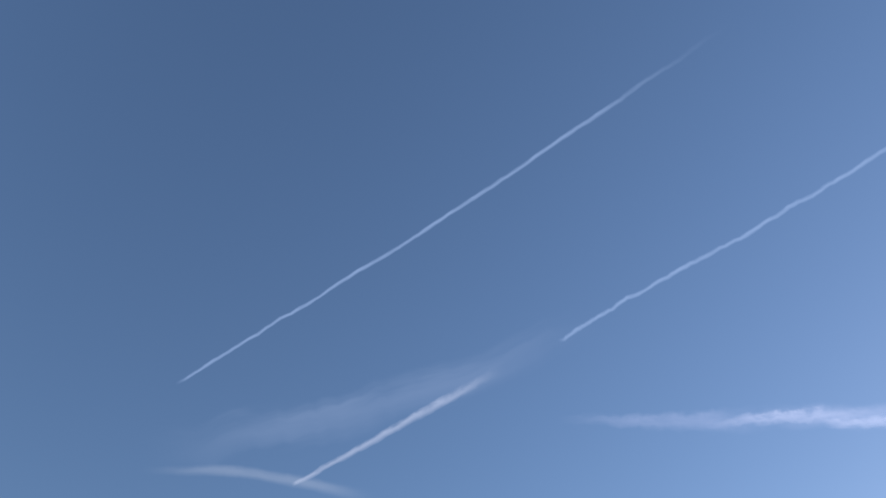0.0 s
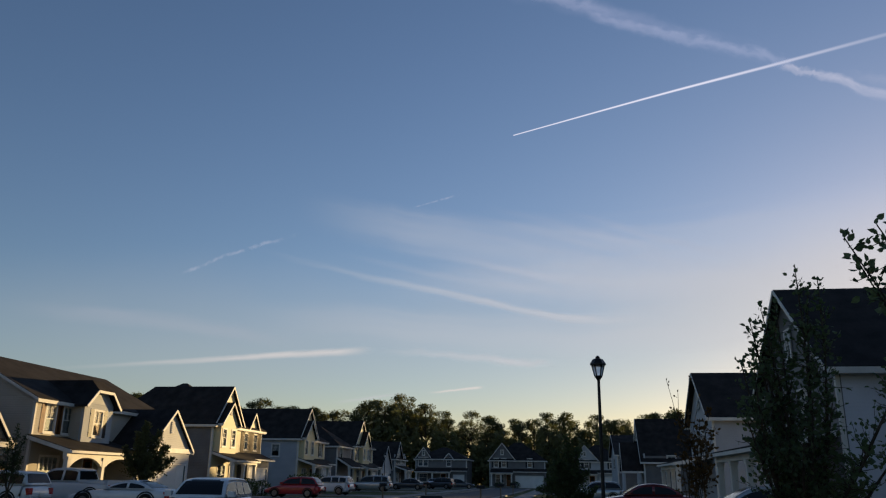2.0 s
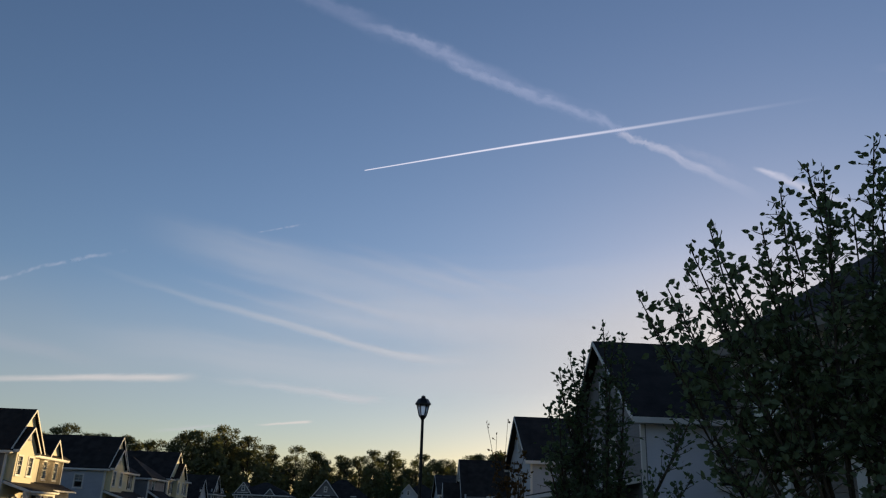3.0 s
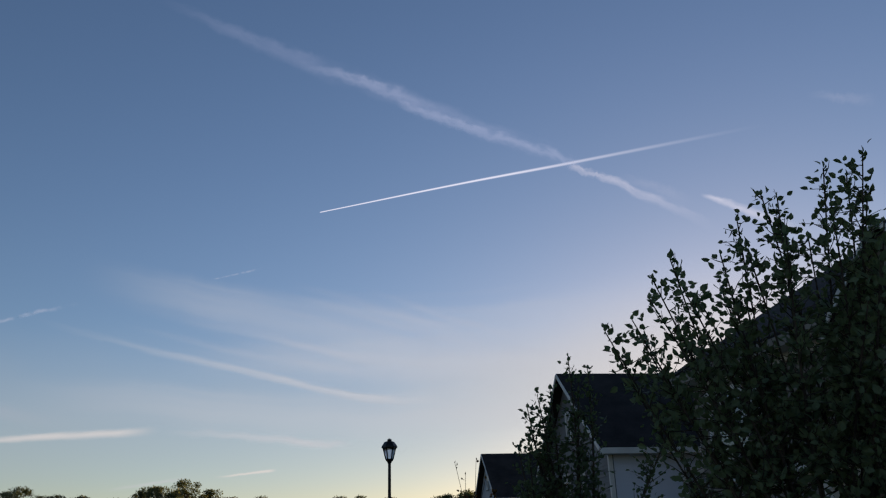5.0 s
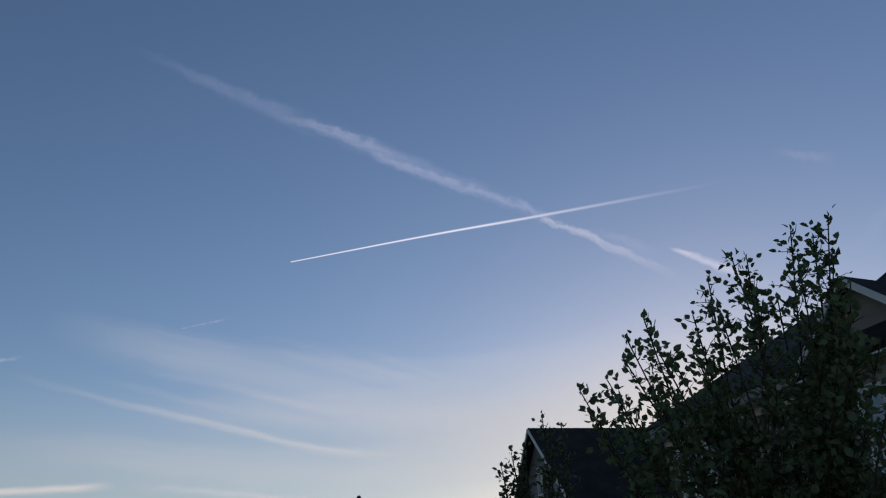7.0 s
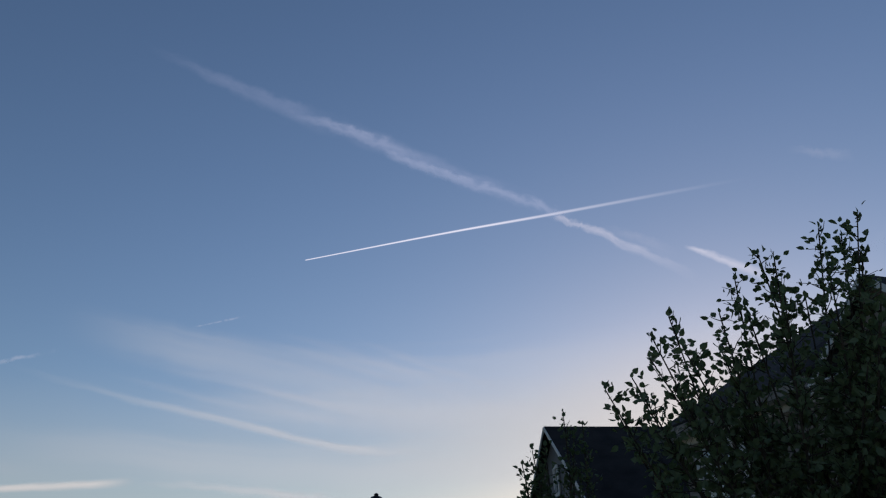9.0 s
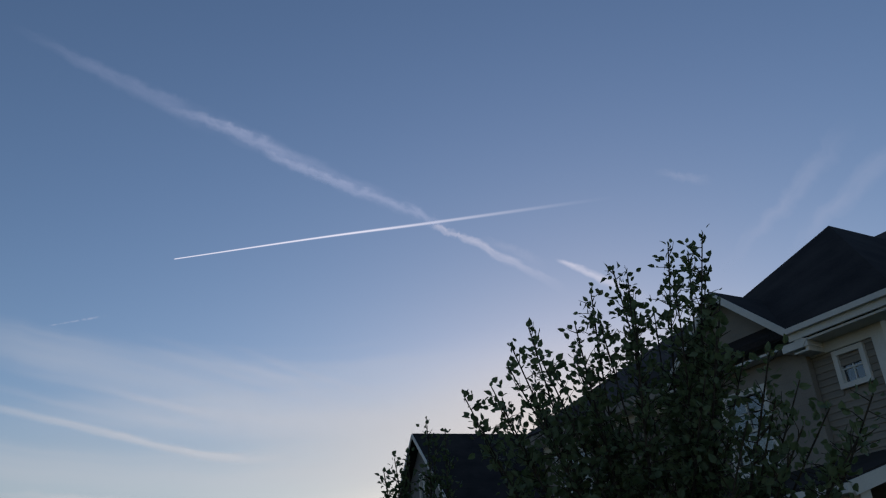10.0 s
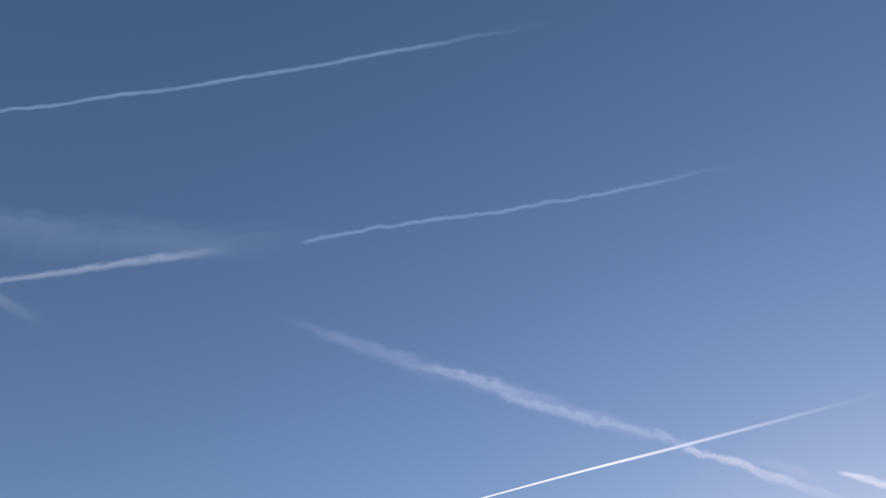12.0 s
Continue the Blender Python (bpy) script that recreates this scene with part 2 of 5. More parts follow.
def box(bm, x0, y0, z0, x1, y1, z1):
    hexa(bm, ((x0, y0, z0), (x1, y0, z0), (x1, y1, z0), (x0, y1, z0)), ((x0, y0, z1), (x1, y0, z1), (x1, y1, z1), (x0, y1, z1)))
    return bm


def slab(bm, quad, thick):
    """A sheet with thickness hung under a quad or triangle of points, counter-clockwise from above."""
    top = [bm.verts.new(p) for p in quad]
    low = [bm.verts.new((p[0], p[1], p[2] - thick)) for p in quad]
    bm.faces.new(top)
    bm.faces.new(low[::-1])
    k = len(quad)
    for i in range(k):
        bm.faces.new((top[i], low[i], low[(i + 1) % k], top[(i + 1) % k]))
    return bm


def beam(bm, a, b, wide, high):
    """A bar of oblong section between two points; high is its upright size."""
    a, b = Vector(a), Vector(b)
    side = (b - a).cross(Vector((0, 0, 1)))
    side = side.normalized() * wide / 2 if side.length > 1e-6 else Vector((wide / 2, 0, 0))
    up = side.cross(b - a).normalized() * high / 2
    hexa(bm, (a - side - up, a + side - up, a + side + up, a - side + up), (b - side - up, b + side - up, b + side + up, b - side + up))
    return bm


def tube(bm, points, radii, sides=8):
    """A round, tapered stem through points."""
    rings = []
    for i, p in enumerate(points):
        p = Vector(p)
        d = Vector(points[min(i + 1, len(points) - 1)]) - Vector(points[max(i - 1, 0)])
        q = d.to_track_quat("Z", "Y")
        rings.append([bm.verts.new(p + q @ Vector((math.cos(t) * radii[i], math.sin(t) * radii[i], 0)))
                      for t in (k * math.tau / sides for k in range(sides))])
    for a, b in zip(rings, rings[1:]):
        for k in range(sides):
            bm.faces.new((a[k], a[(k + 1) % sides], b[(k + 1) % sides], b[k]))
    bm.faces.new(rings[0][::-1])
    bm.faces.new(rings[-1])
    return bm


# ---- house parts, in axes where the front faces -y and x runs to the right seen from the street ----
FRONT = pose(0, 0, 0)


def side_left(x, y_back):
    return pose(x, y_back, 0, 0, 0, -90)


def side_right(x, y_front):
    return pose(x, y_front, 0, 0, 0, 90)


def panel(bm, u0, u1, z0, z1, ya, yb, holes):
    """One connected upright sheet with thickness and with holes right through it."""
    us = sorted({round(v, 5) for v in (u0, u1, *(h[0] for h in holes), *(h[2] for h in holes))})
    zs = sorted({round(v, 5) for v in (z0, z1, *(h[1] for h in holes), *(h[3] for h in holes))})
    solid = {(i, k) for i in range(len(us) - 1) for k in range(len(zs) - 1)
             if not any(h[0] - 1e-4 <= us[i] and us[i + 1] <= h[2] + 1e-4 and h[1] - 1e-4 <= zs[k] and zs[k + 1] <= h[3] + 1e-4 for h in holes)}
    made = {}

    def v(i, k, y):
        if (i, k, y) not in made:
            made[i, k, y] = bm.verts.new((us[i], y, zs[k]))
        return made[i, k, y]

    for i, k in solid:
        bm.faces.new((v(i, k, ya), v(i + 1, k, ya), v(i + 1, k + 1, ya), v(i, k + 1, ya)))
        bm.faces.new((v(i, k + 1, yb), v(i + 1, k + 1, yb), v(i + 1, k, yb), v(i, k, yb)))
        for (di, dk), (p, q) in (((0, -1), ((i, k), (i + 1, k))), ((1, 0), ((i + 1, k), (i + 1, k + 1))), ((0, 1), ((i + 1, k + 1), (i, k + 1))), ((-1, 0), ((i, k + 1), (i, k)))):
            if (i + di, k + dk) not in solid:
                bm.faces.new((v(*q, ya), v(*p, ya), v(*p, yb), v(*q, yb)))
    return bm


def wall(H, at, u0, u1, z0, z1, mat, holes=(), y=0.0, thick=0.16, name="wall"):
    """A wall with thickness; holes are (u0, z0, u1, z1) and go right through."""
    ob = part(name, panel(bmesh.new(), u0, u1, z0, z1, y, y + thick, holes), mat, H, at=at)
    if mat in (TAN, BEIGE, GREY, BLUE, PALE, SHAKE):
        bm, ex = bmesh.new(), 0.19 if mat == SHAKE else 0.12
        us = sorted({u0, u1, *(h[0] for h in holes), *(h[2] for h in holes)})
        for a, b in zip(us, us[1:]):
            gaps = [(h[1], h[3]) for h in holes if h[0] <= a + 1e-4 and b - 1e-4 <= h[2]]
            for k in range(int(z0 / ex), int(z1 / ex) + 1):
                lo, hi = max(k * ex, z0), min((k + 1) * ex, z1)
                if hi - lo < 0.03 or any(g[0] < hi and lo < g[1] for g in gaps):
                    continue
                f, t = y - 0.019, y - 0.003
                hexa(bm, ((a, f, lo), (b, f, lo), (b, y - 0.001, lo), (a, y - 0.001, lo)), ((a, t, hi), (b, t, hi), (b, y - 0.001, hi), (a, y - 0.001, hi)))
        tagged(part("siding", bm, mat, ob), kind="stuff")
    return ob


def shutter(parent, u, z, w, h, y, mat):
    bm = bmesh.new()
    for k in range(3):
        box(bm, u + k * w / 3 + 0.004, y - 0.03, z, u + (k + 1) * w / 3 - 0.004, y, z + h)
    for q in (0.12, 0.8):
        box(bm, u + 0.01, y - 0.05, z + h * q, u + w - 0.01, y - 0.03, z + h * q + 0.09)
    return part("shutter", bm, mat, parent)


def window(H, at, u, z, w, h, shut=None, header=True, y=0.0, rows=2, cols=2, blind=True, sw=0.34, drawn=0.57, glass=None):
    """A sash window in a hole (u, z, u + w, z + h), with casing, bars, panes, sill, header and shutters."""
    c, zb = 0.09, z + h / 2
    lights = [(u + 0.03, z + 0.03, u + w - 0.03, zb - 0.025)]
    for i in range(cols):
        for k in range(rows):
            a, p = u + 0.03 + (w - 0.06) * i / cols, zb + 0.025 + (h / 2 - 0.055) * k / rows
            lights.append((a + (0.011 if i else 0), p + (0.011 if k else 0), a + (w - 0.06) / cols - (0.011 if i < cols - 1 else 0), p + (h / 2 - 0.055) / rows - (0.011 if k < rows - 1 else 0)))
    bm = panel(bmesh.new(), u - c, u + w + c, z - c, z + h + c, y - 0.03, y - 0.002, [(u + 0.03, z + 0.03, u + w - 0.03, z + h - 0.03)])
    casing = part("casing", bm, TRIM, H, at=at)
    bm = panel(bmesh.new(), u + 0.002, u + w - 0.002, z + 0.002, z + h - 0.002, y + 0.01, y + 0.08, lights)
    f = part("window", bm, TRIM, H, at=at)
    for lo, hi in ((z + 0.031, zb - 0.026), (zb + 0.026, z + h - 0.031)):
        part("pane", box(bmesh.new(), u + 0.031, y + 0.05, lo, u + w - 0.031, y + 0.056, hi), glass or (FARGLASS if H.matrix_basis.translation.y > 140 else GLASS), f)
    # Pale blind doubles as the sky and sun glare on the panes.
    if blind:
        part("blind", box(bmesh.new(), u + 0.03, y + 0.09, z + h * (1 - drawn), u + w - 0.03, y + 0.1, z + h - 0.02), BLIND, f)
    bm = box(bmesh.new(), u - c - 0.03, y - 0.08, z - c - 0.05, u + w + c + 0.03, y - 0.005, z - c)
    part("sill", bm, TRIM, f)
    if header:
        bm = box(bmesh.new(), u - c - 0.02, y - 0.06, z + h + c, u + w + c + 0.02, y - 0.005, z + h + c + 0.15)
        box(bm, u - c - 0.08, y - 0.12, z + h + c + 0.15, u + w + c + 0.08, y - 0.005, z + h + c + 0.21)
        part("header", bm, TRIM, f)
    if shut:
        shutter(f, u - c - sw - 0.01, z - c, sw, h + 2 * c, y, shut)
        shutter(f, u + w + c + 0.01, z - c, sw, h + 2 * c, y, shut)
    return f


def gable(H, x0, x1, y0, y1, ze, rise, mat, over=0.26, at=None, back=False, vent=False, roof=None, holes=()):
    """A gable roof with its ridge along y, its front triangle of wall, rake boards and eave boards."""
    xc, zr = (x0 + x1) / 2, ze + rise
    s = rise / (xc - x0)
    o, zo = over, ze - s * over
    yb = y1 + (over if back else 0)
    t = 0.09
    bm = slab(bmesh.new(), ((x0 - o, y0 - o, zo + t), (xc, y0 - o, zr + t), (xc, yb, zr + t), (x0 - o, yb, zo + t)), t)
    part("roof_slope", bm, roof or ROOF, H, at=at)
    bm = slab(bmesh.new(), ((xc, y0 - o, zr + t), (x1 + o, y0 - o, zo + t), (x1 + o, yb, zo + t), (xc, yb, zr + t)), t)
    part("roof_slope", bm, roof or ROOF, H, at=at)
    for ye in ((y0 - o - 0.02, yb + 0.02) if back else (y0 - o - 0.02,)):
        for xe in (x0 - o, x1 + o):
            part("rake_board", beam(bmesh.new(), (xe, ye, zo + 0.0), (xc, ye, zr + 0.0), 0.04, 0.13), TRIM, H, at=at)
    for xe in (x0 - o, x1 + o):
        bm = box(bmesh.new(), xe - 0.03, y0 - o, zo - 0.14, xe + 0.03, yb, zo + 0.06)
        part("eave_board", bm, TRIM, H, at=at)
        xw = x0 if xe < xc else x1
        part("soffit", box(bmesh.new(), min(xe, xw), y0 - o + 0.02, zo - 0.13, max(xe, xw), yb, zo - 0.1), TRIM, H, at=at)
    for ya in ((y0, y1 - 0.16) if back else (y0,)):
        bm = bmesh.new()
        pts = ((x0, ze), (x1, ze), (xc, zr))
        a = [bm.verts.new((p[0], ya, p[1])) for p in pts]
        b = [bm.verts.new((p[0], ya + 0.16, p[1])) for p in pts]
        bm.faces.new(a)
        bm.faces.new(b[::-1])
        for k in range(3):
            bm.faces.new((a[k], b[k], b[(k + 1) % 3], a[(k + 1) % 3]))
        part("gable_wall", bm, mat, H, at=at)
    if vent:
        bm = box(bmesh.new(), xc - 0.22, y0 - 0.05, zr - rise * 0.62, xc + 0.22, y0 - 0.004, zr - rise * 0.3)
        for k in range(6):
            q = zr - rise * 0.62 + rise * 0.32 * (k + 0.3) / 6
            box(bm, xc - 0.16, y0 - 0.08, q, xc + 0.16, y0 - 0.05, q + rise * 0.025)
        part("gable_vent", bm, BLIND, H, at=at)


def hip(H, x0, x1, y0, y1, ze, rise, over=0.35):
    """A hip roof with its ridge along the longer side."""
    w, d = x1 - x0, y1 - y0
    k = min(w, d) / 2
    s = rise / k
    o, z0, zr = over, ze - s * over + 0.12, ze + rise + 0.12
    if w >= d:
        r0, r1 = (x0 + k, (y0 + y1) / 2, zr), (x1 - k, (y0 + y1) / 2, zr)
    else:
        r0, r1 = ((x0 + x1) / 2, y0 + k, zr), ((x0 + x1) / 2, y1 - k, zr)
    c = ((x0 - o, y0 - o, z0), (x1 + o, y0 - o, z0), (x1 + o, y1 + o, z0), (x0 - o, y1 + o, z0))
    if w >= d:
        quads = ((c[0], c[1], r1, r0), (c[1], c[2], r1), (c[2], c[3], r0, r1), (c[3], c[0], r0))
    else:
        quads = ((c[0], c[1], r0), (c[1], c[2], r1, r0), (c[2], c[3], r1), (c[3], c[0], r0, r1))
    for q in quads:
        part("roof_slope", slab(bmesh.new(), q, 0.12), ROOF, H)
    for a, b in zip(c, c[1:] + c[:1]):
        part("eave_board", beam(bmesh.new(), (a[0], a[1], z0 - 0.16), (b[0], b[1], z0 - 0.16), 0.05, 0.15), TRIM, H)
    part("soffit", box(bmesh.new(), x0 - o + 0.03, y0 - o + 0.03, z0 - 0.28, x1 + o - 0.03, y1 + o - 0.03, z0 - 0.25), TRIM, H)


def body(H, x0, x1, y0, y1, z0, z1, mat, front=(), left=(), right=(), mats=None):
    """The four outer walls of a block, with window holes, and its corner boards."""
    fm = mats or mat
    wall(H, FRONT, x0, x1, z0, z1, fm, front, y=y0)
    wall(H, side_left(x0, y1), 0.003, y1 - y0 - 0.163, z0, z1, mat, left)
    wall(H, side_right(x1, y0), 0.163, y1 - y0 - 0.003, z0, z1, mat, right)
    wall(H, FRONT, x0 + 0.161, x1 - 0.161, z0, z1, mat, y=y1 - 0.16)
    for x in (x0, x1):
        s = 1 if x == x0 else -1
        bm = box(bmesh.new(), min(x - s * 0.02, x + s * 0.12), y0 - 0.02, z0, max(x - s * 0.02, x + s * 0.12), y0 - 0.003, z1)
        box(bm, min(x - s * 0.02, x - s * 0.003), y0 - 0.003, z0, max(x - s * 0.02, x - s * 0.003), y0 + 0.12, z1)
        part("corner_board", bm, TRIM, H)


def column(H, x, y, z0, z1, w=0.24):
    bm = box(bmesh.new(), x - w / 2, y - w / 2, z0 + 0.2, x + w / 2, y + w / 2, z1 - 0.15)
    box(bm, x - w / 2 - 0.05, y - w / 2 - 0.05, z0, x + w / 2 + 0.05, y + w / 2 + 0.05, z0 + 0.2)
    box(bm, x - w / 2 - 0.04, y - w / 2 - 0.04, z1 - 0.15, x + w / 2 + 0.04, y + w / 2 + 0.04, z1)
    return part("column", bm, TRIM, H)


def porch(H, x0, x1, yf, yw, zl, zh, posts, arches=False):
    """A lean-to porch: roof, beam, gutter, floor and posts; arches: curved beams between the posts."""
    s = (zh - zl) / (yw - yf)
    bm = slab(bmesh.new(), ((x0, yf - 0.3, zl - s * 0.3 + 0.1), (x1, yf - 0.3, zl - s * 0.3 + 0.1), (x1, yw, zh + 0.1), (x0, yw, zh + 0.1)), 0.1)
    part("porch_roof", bm, ROOF, H)
    bm = box(bmesh.new(), x0, yf - 0.42, zl - s * 0.3 - 0.1, x1, yf - 0.3, zl - s * 0.3 + 0.03)
    part("gutter", bm, TRIM, H)
    part("porch_beam", box(bmesh.new(), x0 + 0.05, yf - 0.12, zl - 0.36, x1 - 0.05, yf + 0.12, zl - 0.06), TRIM, H)
    for x in (x0, x1):
        part("rake_board", beam(bmesh.new(), (x, yf - 0.32, zl - s * 0.3 - 0.04), (x, yw, zh - 0.04), 0.05, 0.2), TRIM, H)
    part("porch_floor", box(bmesh.new(), x0, yf - 0.2, 0, x1, yw - 0.01, 0.3), CONCRETE, H)
    for x in posts:
        column(H, x, yf, 0.3, zl - 0.36)
    if arches:
        for a, b in zip(posts, posts[1:]):
            bm, k = bmesh.new(), 10
            for i in range(k):
                p, q = i / k, (i + 1) / k
                za, zb = (zl - 0.37 - 0.5 * (2 * abs(r - 0.5)) ** 2.5 for r in (p, q))
                u, v = a + 0.12 + (b - a - 0.24) * p, a + 0.12 + (b - a - 0.24) * q
                hexa(bm, ((u, yf - 0.1, za - 0.02), (v, yf - 0.1, zb - 0.02), (v, yf + 0.1, zb - 0.02), (u, yf + 0.1, za - 0.02)),
                     ((u, yf - 0.1, zl - 0.36), (v, yf - 0.1, zl - 0.36), (v, yf + 0.1, zl - 0.36), (u, yf + 0.1, zl - 0.36)))
            bmesh.ops.remove_doubles(bm, verts=bm.verts[:], dist=1e-4)
            part("arch", bm, TRIM, H)


def front_door(H, x, y, z0=0.3):
    d = part("front_door", box(bmesh.new(), x, y - 0.04, z0, x + 0.95, y - 0.004, z0 + 2.05), BROWN, H)
    bm = box(bmesh.new(), x - 0.12, y - 0.06, z0, x - 0.002, y - 0.004, z0 + 2.17)
    box(bm, x + 0.952, y - 0.06, z0, x + 1.07, y - 0.004, z0 + 2.17)
    box(bm, x - 0.002, y - 0.06, z0 + 2.052, x + 0.952, y - 0.004, z0 + 2.17)
    part("door_frame", bm, TRIM, d)
    part("door_glass", box(bmesh.new(), x + 0.2, y - 0.05, z0 + 1.1, x + 0.75, y - 0.042, z0 + 1.9), CARGLASS, d)


def garage_door(H, x0, x1, y, h):
    d = part("garage_door", box(bmesh.new(), x0, y + 0.06, 0.02, x1, y + 0.1, h), DOORW, H)
    for r in range(4):
        for c in range(4):
            w, q = (x1 - x0) / 4, h / 4
            bm = box(bmesh.new(), x0 + c * w + 0.035, y + 0.052, 0.02 + r * q + 0.03, x0 + (c + 1) * w - 0.035, y + 0.059, (r + 1) * q - 0.02)
            part("panel", bm, DOORW, d)
    bm = box(bmesh.new(), x0 - 0.12, y - 0.03, 0, x0, y + 0.1, h + 0.12)
    box(bm, x1, y - 0.03, 0, x1 + 0.12, y + 0.1, h + 0.12)
    box(bm, x0, y - 0.03, h, x1, y + 0.1, h + 0.12)
    part("door_frame", bm, TRIM, d)


def lanterns(H, *places):
    for x, y, z in places:
        bm = box(bmesh.new(), x - 0.07, y - 0.2, z, x + 0.07, y - 0.06, z + 0.28)
        box(bm, x - 0.1, y - 0.23, z + 0.28, x + 0.1, y - 0.03, z + 0.31)
        box(bm, x - 0.05, y - 0.06, z + 0.1, x + 0.05, y - 0.003, z + 0.2)
        part("wall_lantern", bm, METAL, H)


def downspout(H, x, y, z0, z1):
    part("downspout", box(bmesh.new(), x - 0.04, y - 0.1, z0, x + 0.04, y - 0.025, z1), TRIM, H)


def holes_of(ws):
    return [(w[0], w[1], w[0] + w[2], w[1] + w[3]) for w in ws]


# ---- the ground ----
def sheet(name, x0, y0, x1, y1, z, mat, label, category, thick=0.4):
    ob = part(name, box(bmesh.new(), x0, y0, z - thick, x1, y1, z), mat)
    return tagged(ob, label, category, kind="structure")


sheet("ground", -2400, -2400, 2400, 2400, 0.0, GRASS, "dry green lawn running out to the horizon", "lawn")
sheet("road", -11.6, -60, -5.8, 138, 0.02, ASPHALT, "grey asphalt street between the two rows of houses", "road")
sheet("road_cross", -120, 138, 120, 146, 0.02, ASPHALT, "grey asphalt side street past the far houses", "road")
for x0 in (-11.95, -5.8):
    sheet("kerb", x0, -60, x0 + 0.35, 137.9, 0.12, CONCRETE, "pale concrete kerb along the street", "kerb")
sheet("pavement", -4.4, -60, -2.9, 136, 0.06, CONCRETE, "pale concrete pavement beside the grass verge", "pavement")
sheet("pavement_far_side", -14.6, -60, -13.2, 136, 0.06, CONCRETE, "pale concrete pavement along the house fronts", "pavement")
for y0, w in ((30.2, 5.4), (47, 5.0), (56.4, 4.4), (66.5, 5.0), (88.5, 4.5), (105, 5), (121, 5)):
    sheet("driveway", -26.9, y0, -14.61, y0 + w, 0.05, CONCRETE, "concrete driveway up to a garage", "driveway")
for y0, w in ((24.5, 5.0), (36, 5.0), (62, 5.0), (92, 5.0)):
    sheet("driveway", -2.89, y0, 8.2, y0 + w, 0.05, CONCRETE, "concrete driveway up to a garage", "driveway")


# ---- the row across the street: its fronts face +x ----
def left_row(y0, x_front):
    return pose(x_front, y0, 0, 0, 0, 90)


def right_row(y_far, x_front):
    return pose(x_front, y_far, 0, 0, 0, -90)


def house_stone_garage():
    H = thing("house", left_row(22.9, -29.15), "tan two-storey house with cream battened gable and stone garage gable", "house")
    up = [(0.6, 3.95, 0.92, 1.5), (2.4, 3.95, 0.92, 1.5)]
    low = [(0.9, 0.9, 1.9, 1.5)]
    body(H, 0, 12.3, 0, 10.5, 0, 6.2, GREY, front=holes_of(up + low), mats=TAN)
    for w in up:
        window(H, FRONT, *w, shut=BROWN)
    for q in (0.9, 1.87):
        window(H, FRONT, q, 0.9, 0.93, 1.5, header=False)
    front_door(H, 4.6, 0)
    hip(H, 2.5, 12.3, 0, 10.5, 6.2, 3.0)
    gable(H, 0, 7.1, 0, 5.0, 6.2, 3.66, CREAM)
    bm = slab(bmesh.new(), ((-0.35, 5.0, 5.93), (3.55, 5.0, 9.95), (3.55, 5.2, 9.95), (-0.35, 9.2, 5.93)), 0.1)
    slab(bm, ((3.55, 5.0, 9.95), (7.45, 5.0, 5.93), (7.45, 9.2, 5.93), (3.55, 5.2, 9.95)), 0.1)
    slab(bm, ((-0.35, 9.2, 5.93), (3.55, 5.2, 9.95), (7.45, 9.2, 5.93)), 0.1)
    part("roof", bm, ROOF, H)
    # battens on the front gable
    me = None
    for k in range(1, 32):
        x = k * 7.1 / 32
        h = 3.66 * (1 - abs(x - 3.55) / 3.55) - 0.1
        if h > 0.2:
            if me is None:
                b = part("batten", box(bmesh.new(), -0.02, -0.025, 0, 0.02, -0.003, 1), CREAM, H)
                me = b.data
            else:
                b = new("batten", me)
                b.parent = H
            b.matrix_basis = Matrix.LocRotScale((x, 0, 6.23), None, (1, 1, h))
    part("band_board", box(bmesh.new(), 0, -0.07, 5.95, 7.1, -0.035, 6.23), TRIM, H)
    part("pent_roof", slab(bmesh.new(), ((-0.3, -0.4, 6.07), (7.3, -0.4, 6.07), (7.3, -0.07, 6.31), (-0.3, -0.07, 6.31)), 0.06), ROOF, H)
    part("eave_board", box(bmesh.new(), -0.3, -0.44, 5.87, 7.3, -0.4, 6.07), TRIM, H)
    window(H, FRONT, 3.22, 7.3, 0.48, 1.05, shut=BROWN, y=-0.035, sw=0.3)
    # the projecting shake bay
    w = (4.75, 3.9, 0.85, 1.45)
    wall(H, FRONT, 3.5, 6.6, 3.4, 5.85, SHAKE, holes_of([w]), y=-0.75)
    wall(H, side_left(3.5, 0), 0.003, 0.58, 3.4, 5.85, GREY)
    wall(H, side_right(6.6, -0.75), 0.163, 0.747, 3.4, 5.85, GREY)
    for x in (3.5, 6.6):
        part("corner_board", box(bmesh.new(), x - 0.07, -0.78, 3.4, x + 0.07, -0.753, 5.85), TRIM, H)
    window(H, FRONT, *w, shut=BROWN, y=-0.75)
    gable(H, 3.5, 6.6, -0.75, 3.6, 5.85, 1.82, SHAKE, over=0.2)
    # porch
    porch(H, 0.1, 6.8, -2.0, -0.001, 2.85, 3.45, (0.35, 3.3, 3.75, 6.5))
    # garage wing
    G0, G1, GY = 6.95, 13.1, -2.1
    wall(H, FRONT, G0, G1, 0, 2.9, MORTAR, [(7.8, 0, 12.4, 2.13)], y=GY)
    wall(H, side_left(G0, 0), 0.003, 1.93, 0, 2.9, GREY)
    wall(H, side_right(G1, GY), 0.163, 2.097, 0, 2.9, GREY)
    gable(H, G0, G1, GY, 4.5, 2.9, 3.2, MORTAR, over=0.22)
    garage_door(H, 7.8, 12.4, GY, 2.13)
    ledge = part("ledge", box(bmesh.new(), 7.4, GY - 0.5, 2.72, 12.9, GY - 0.06, 2.9), TRIM, H)
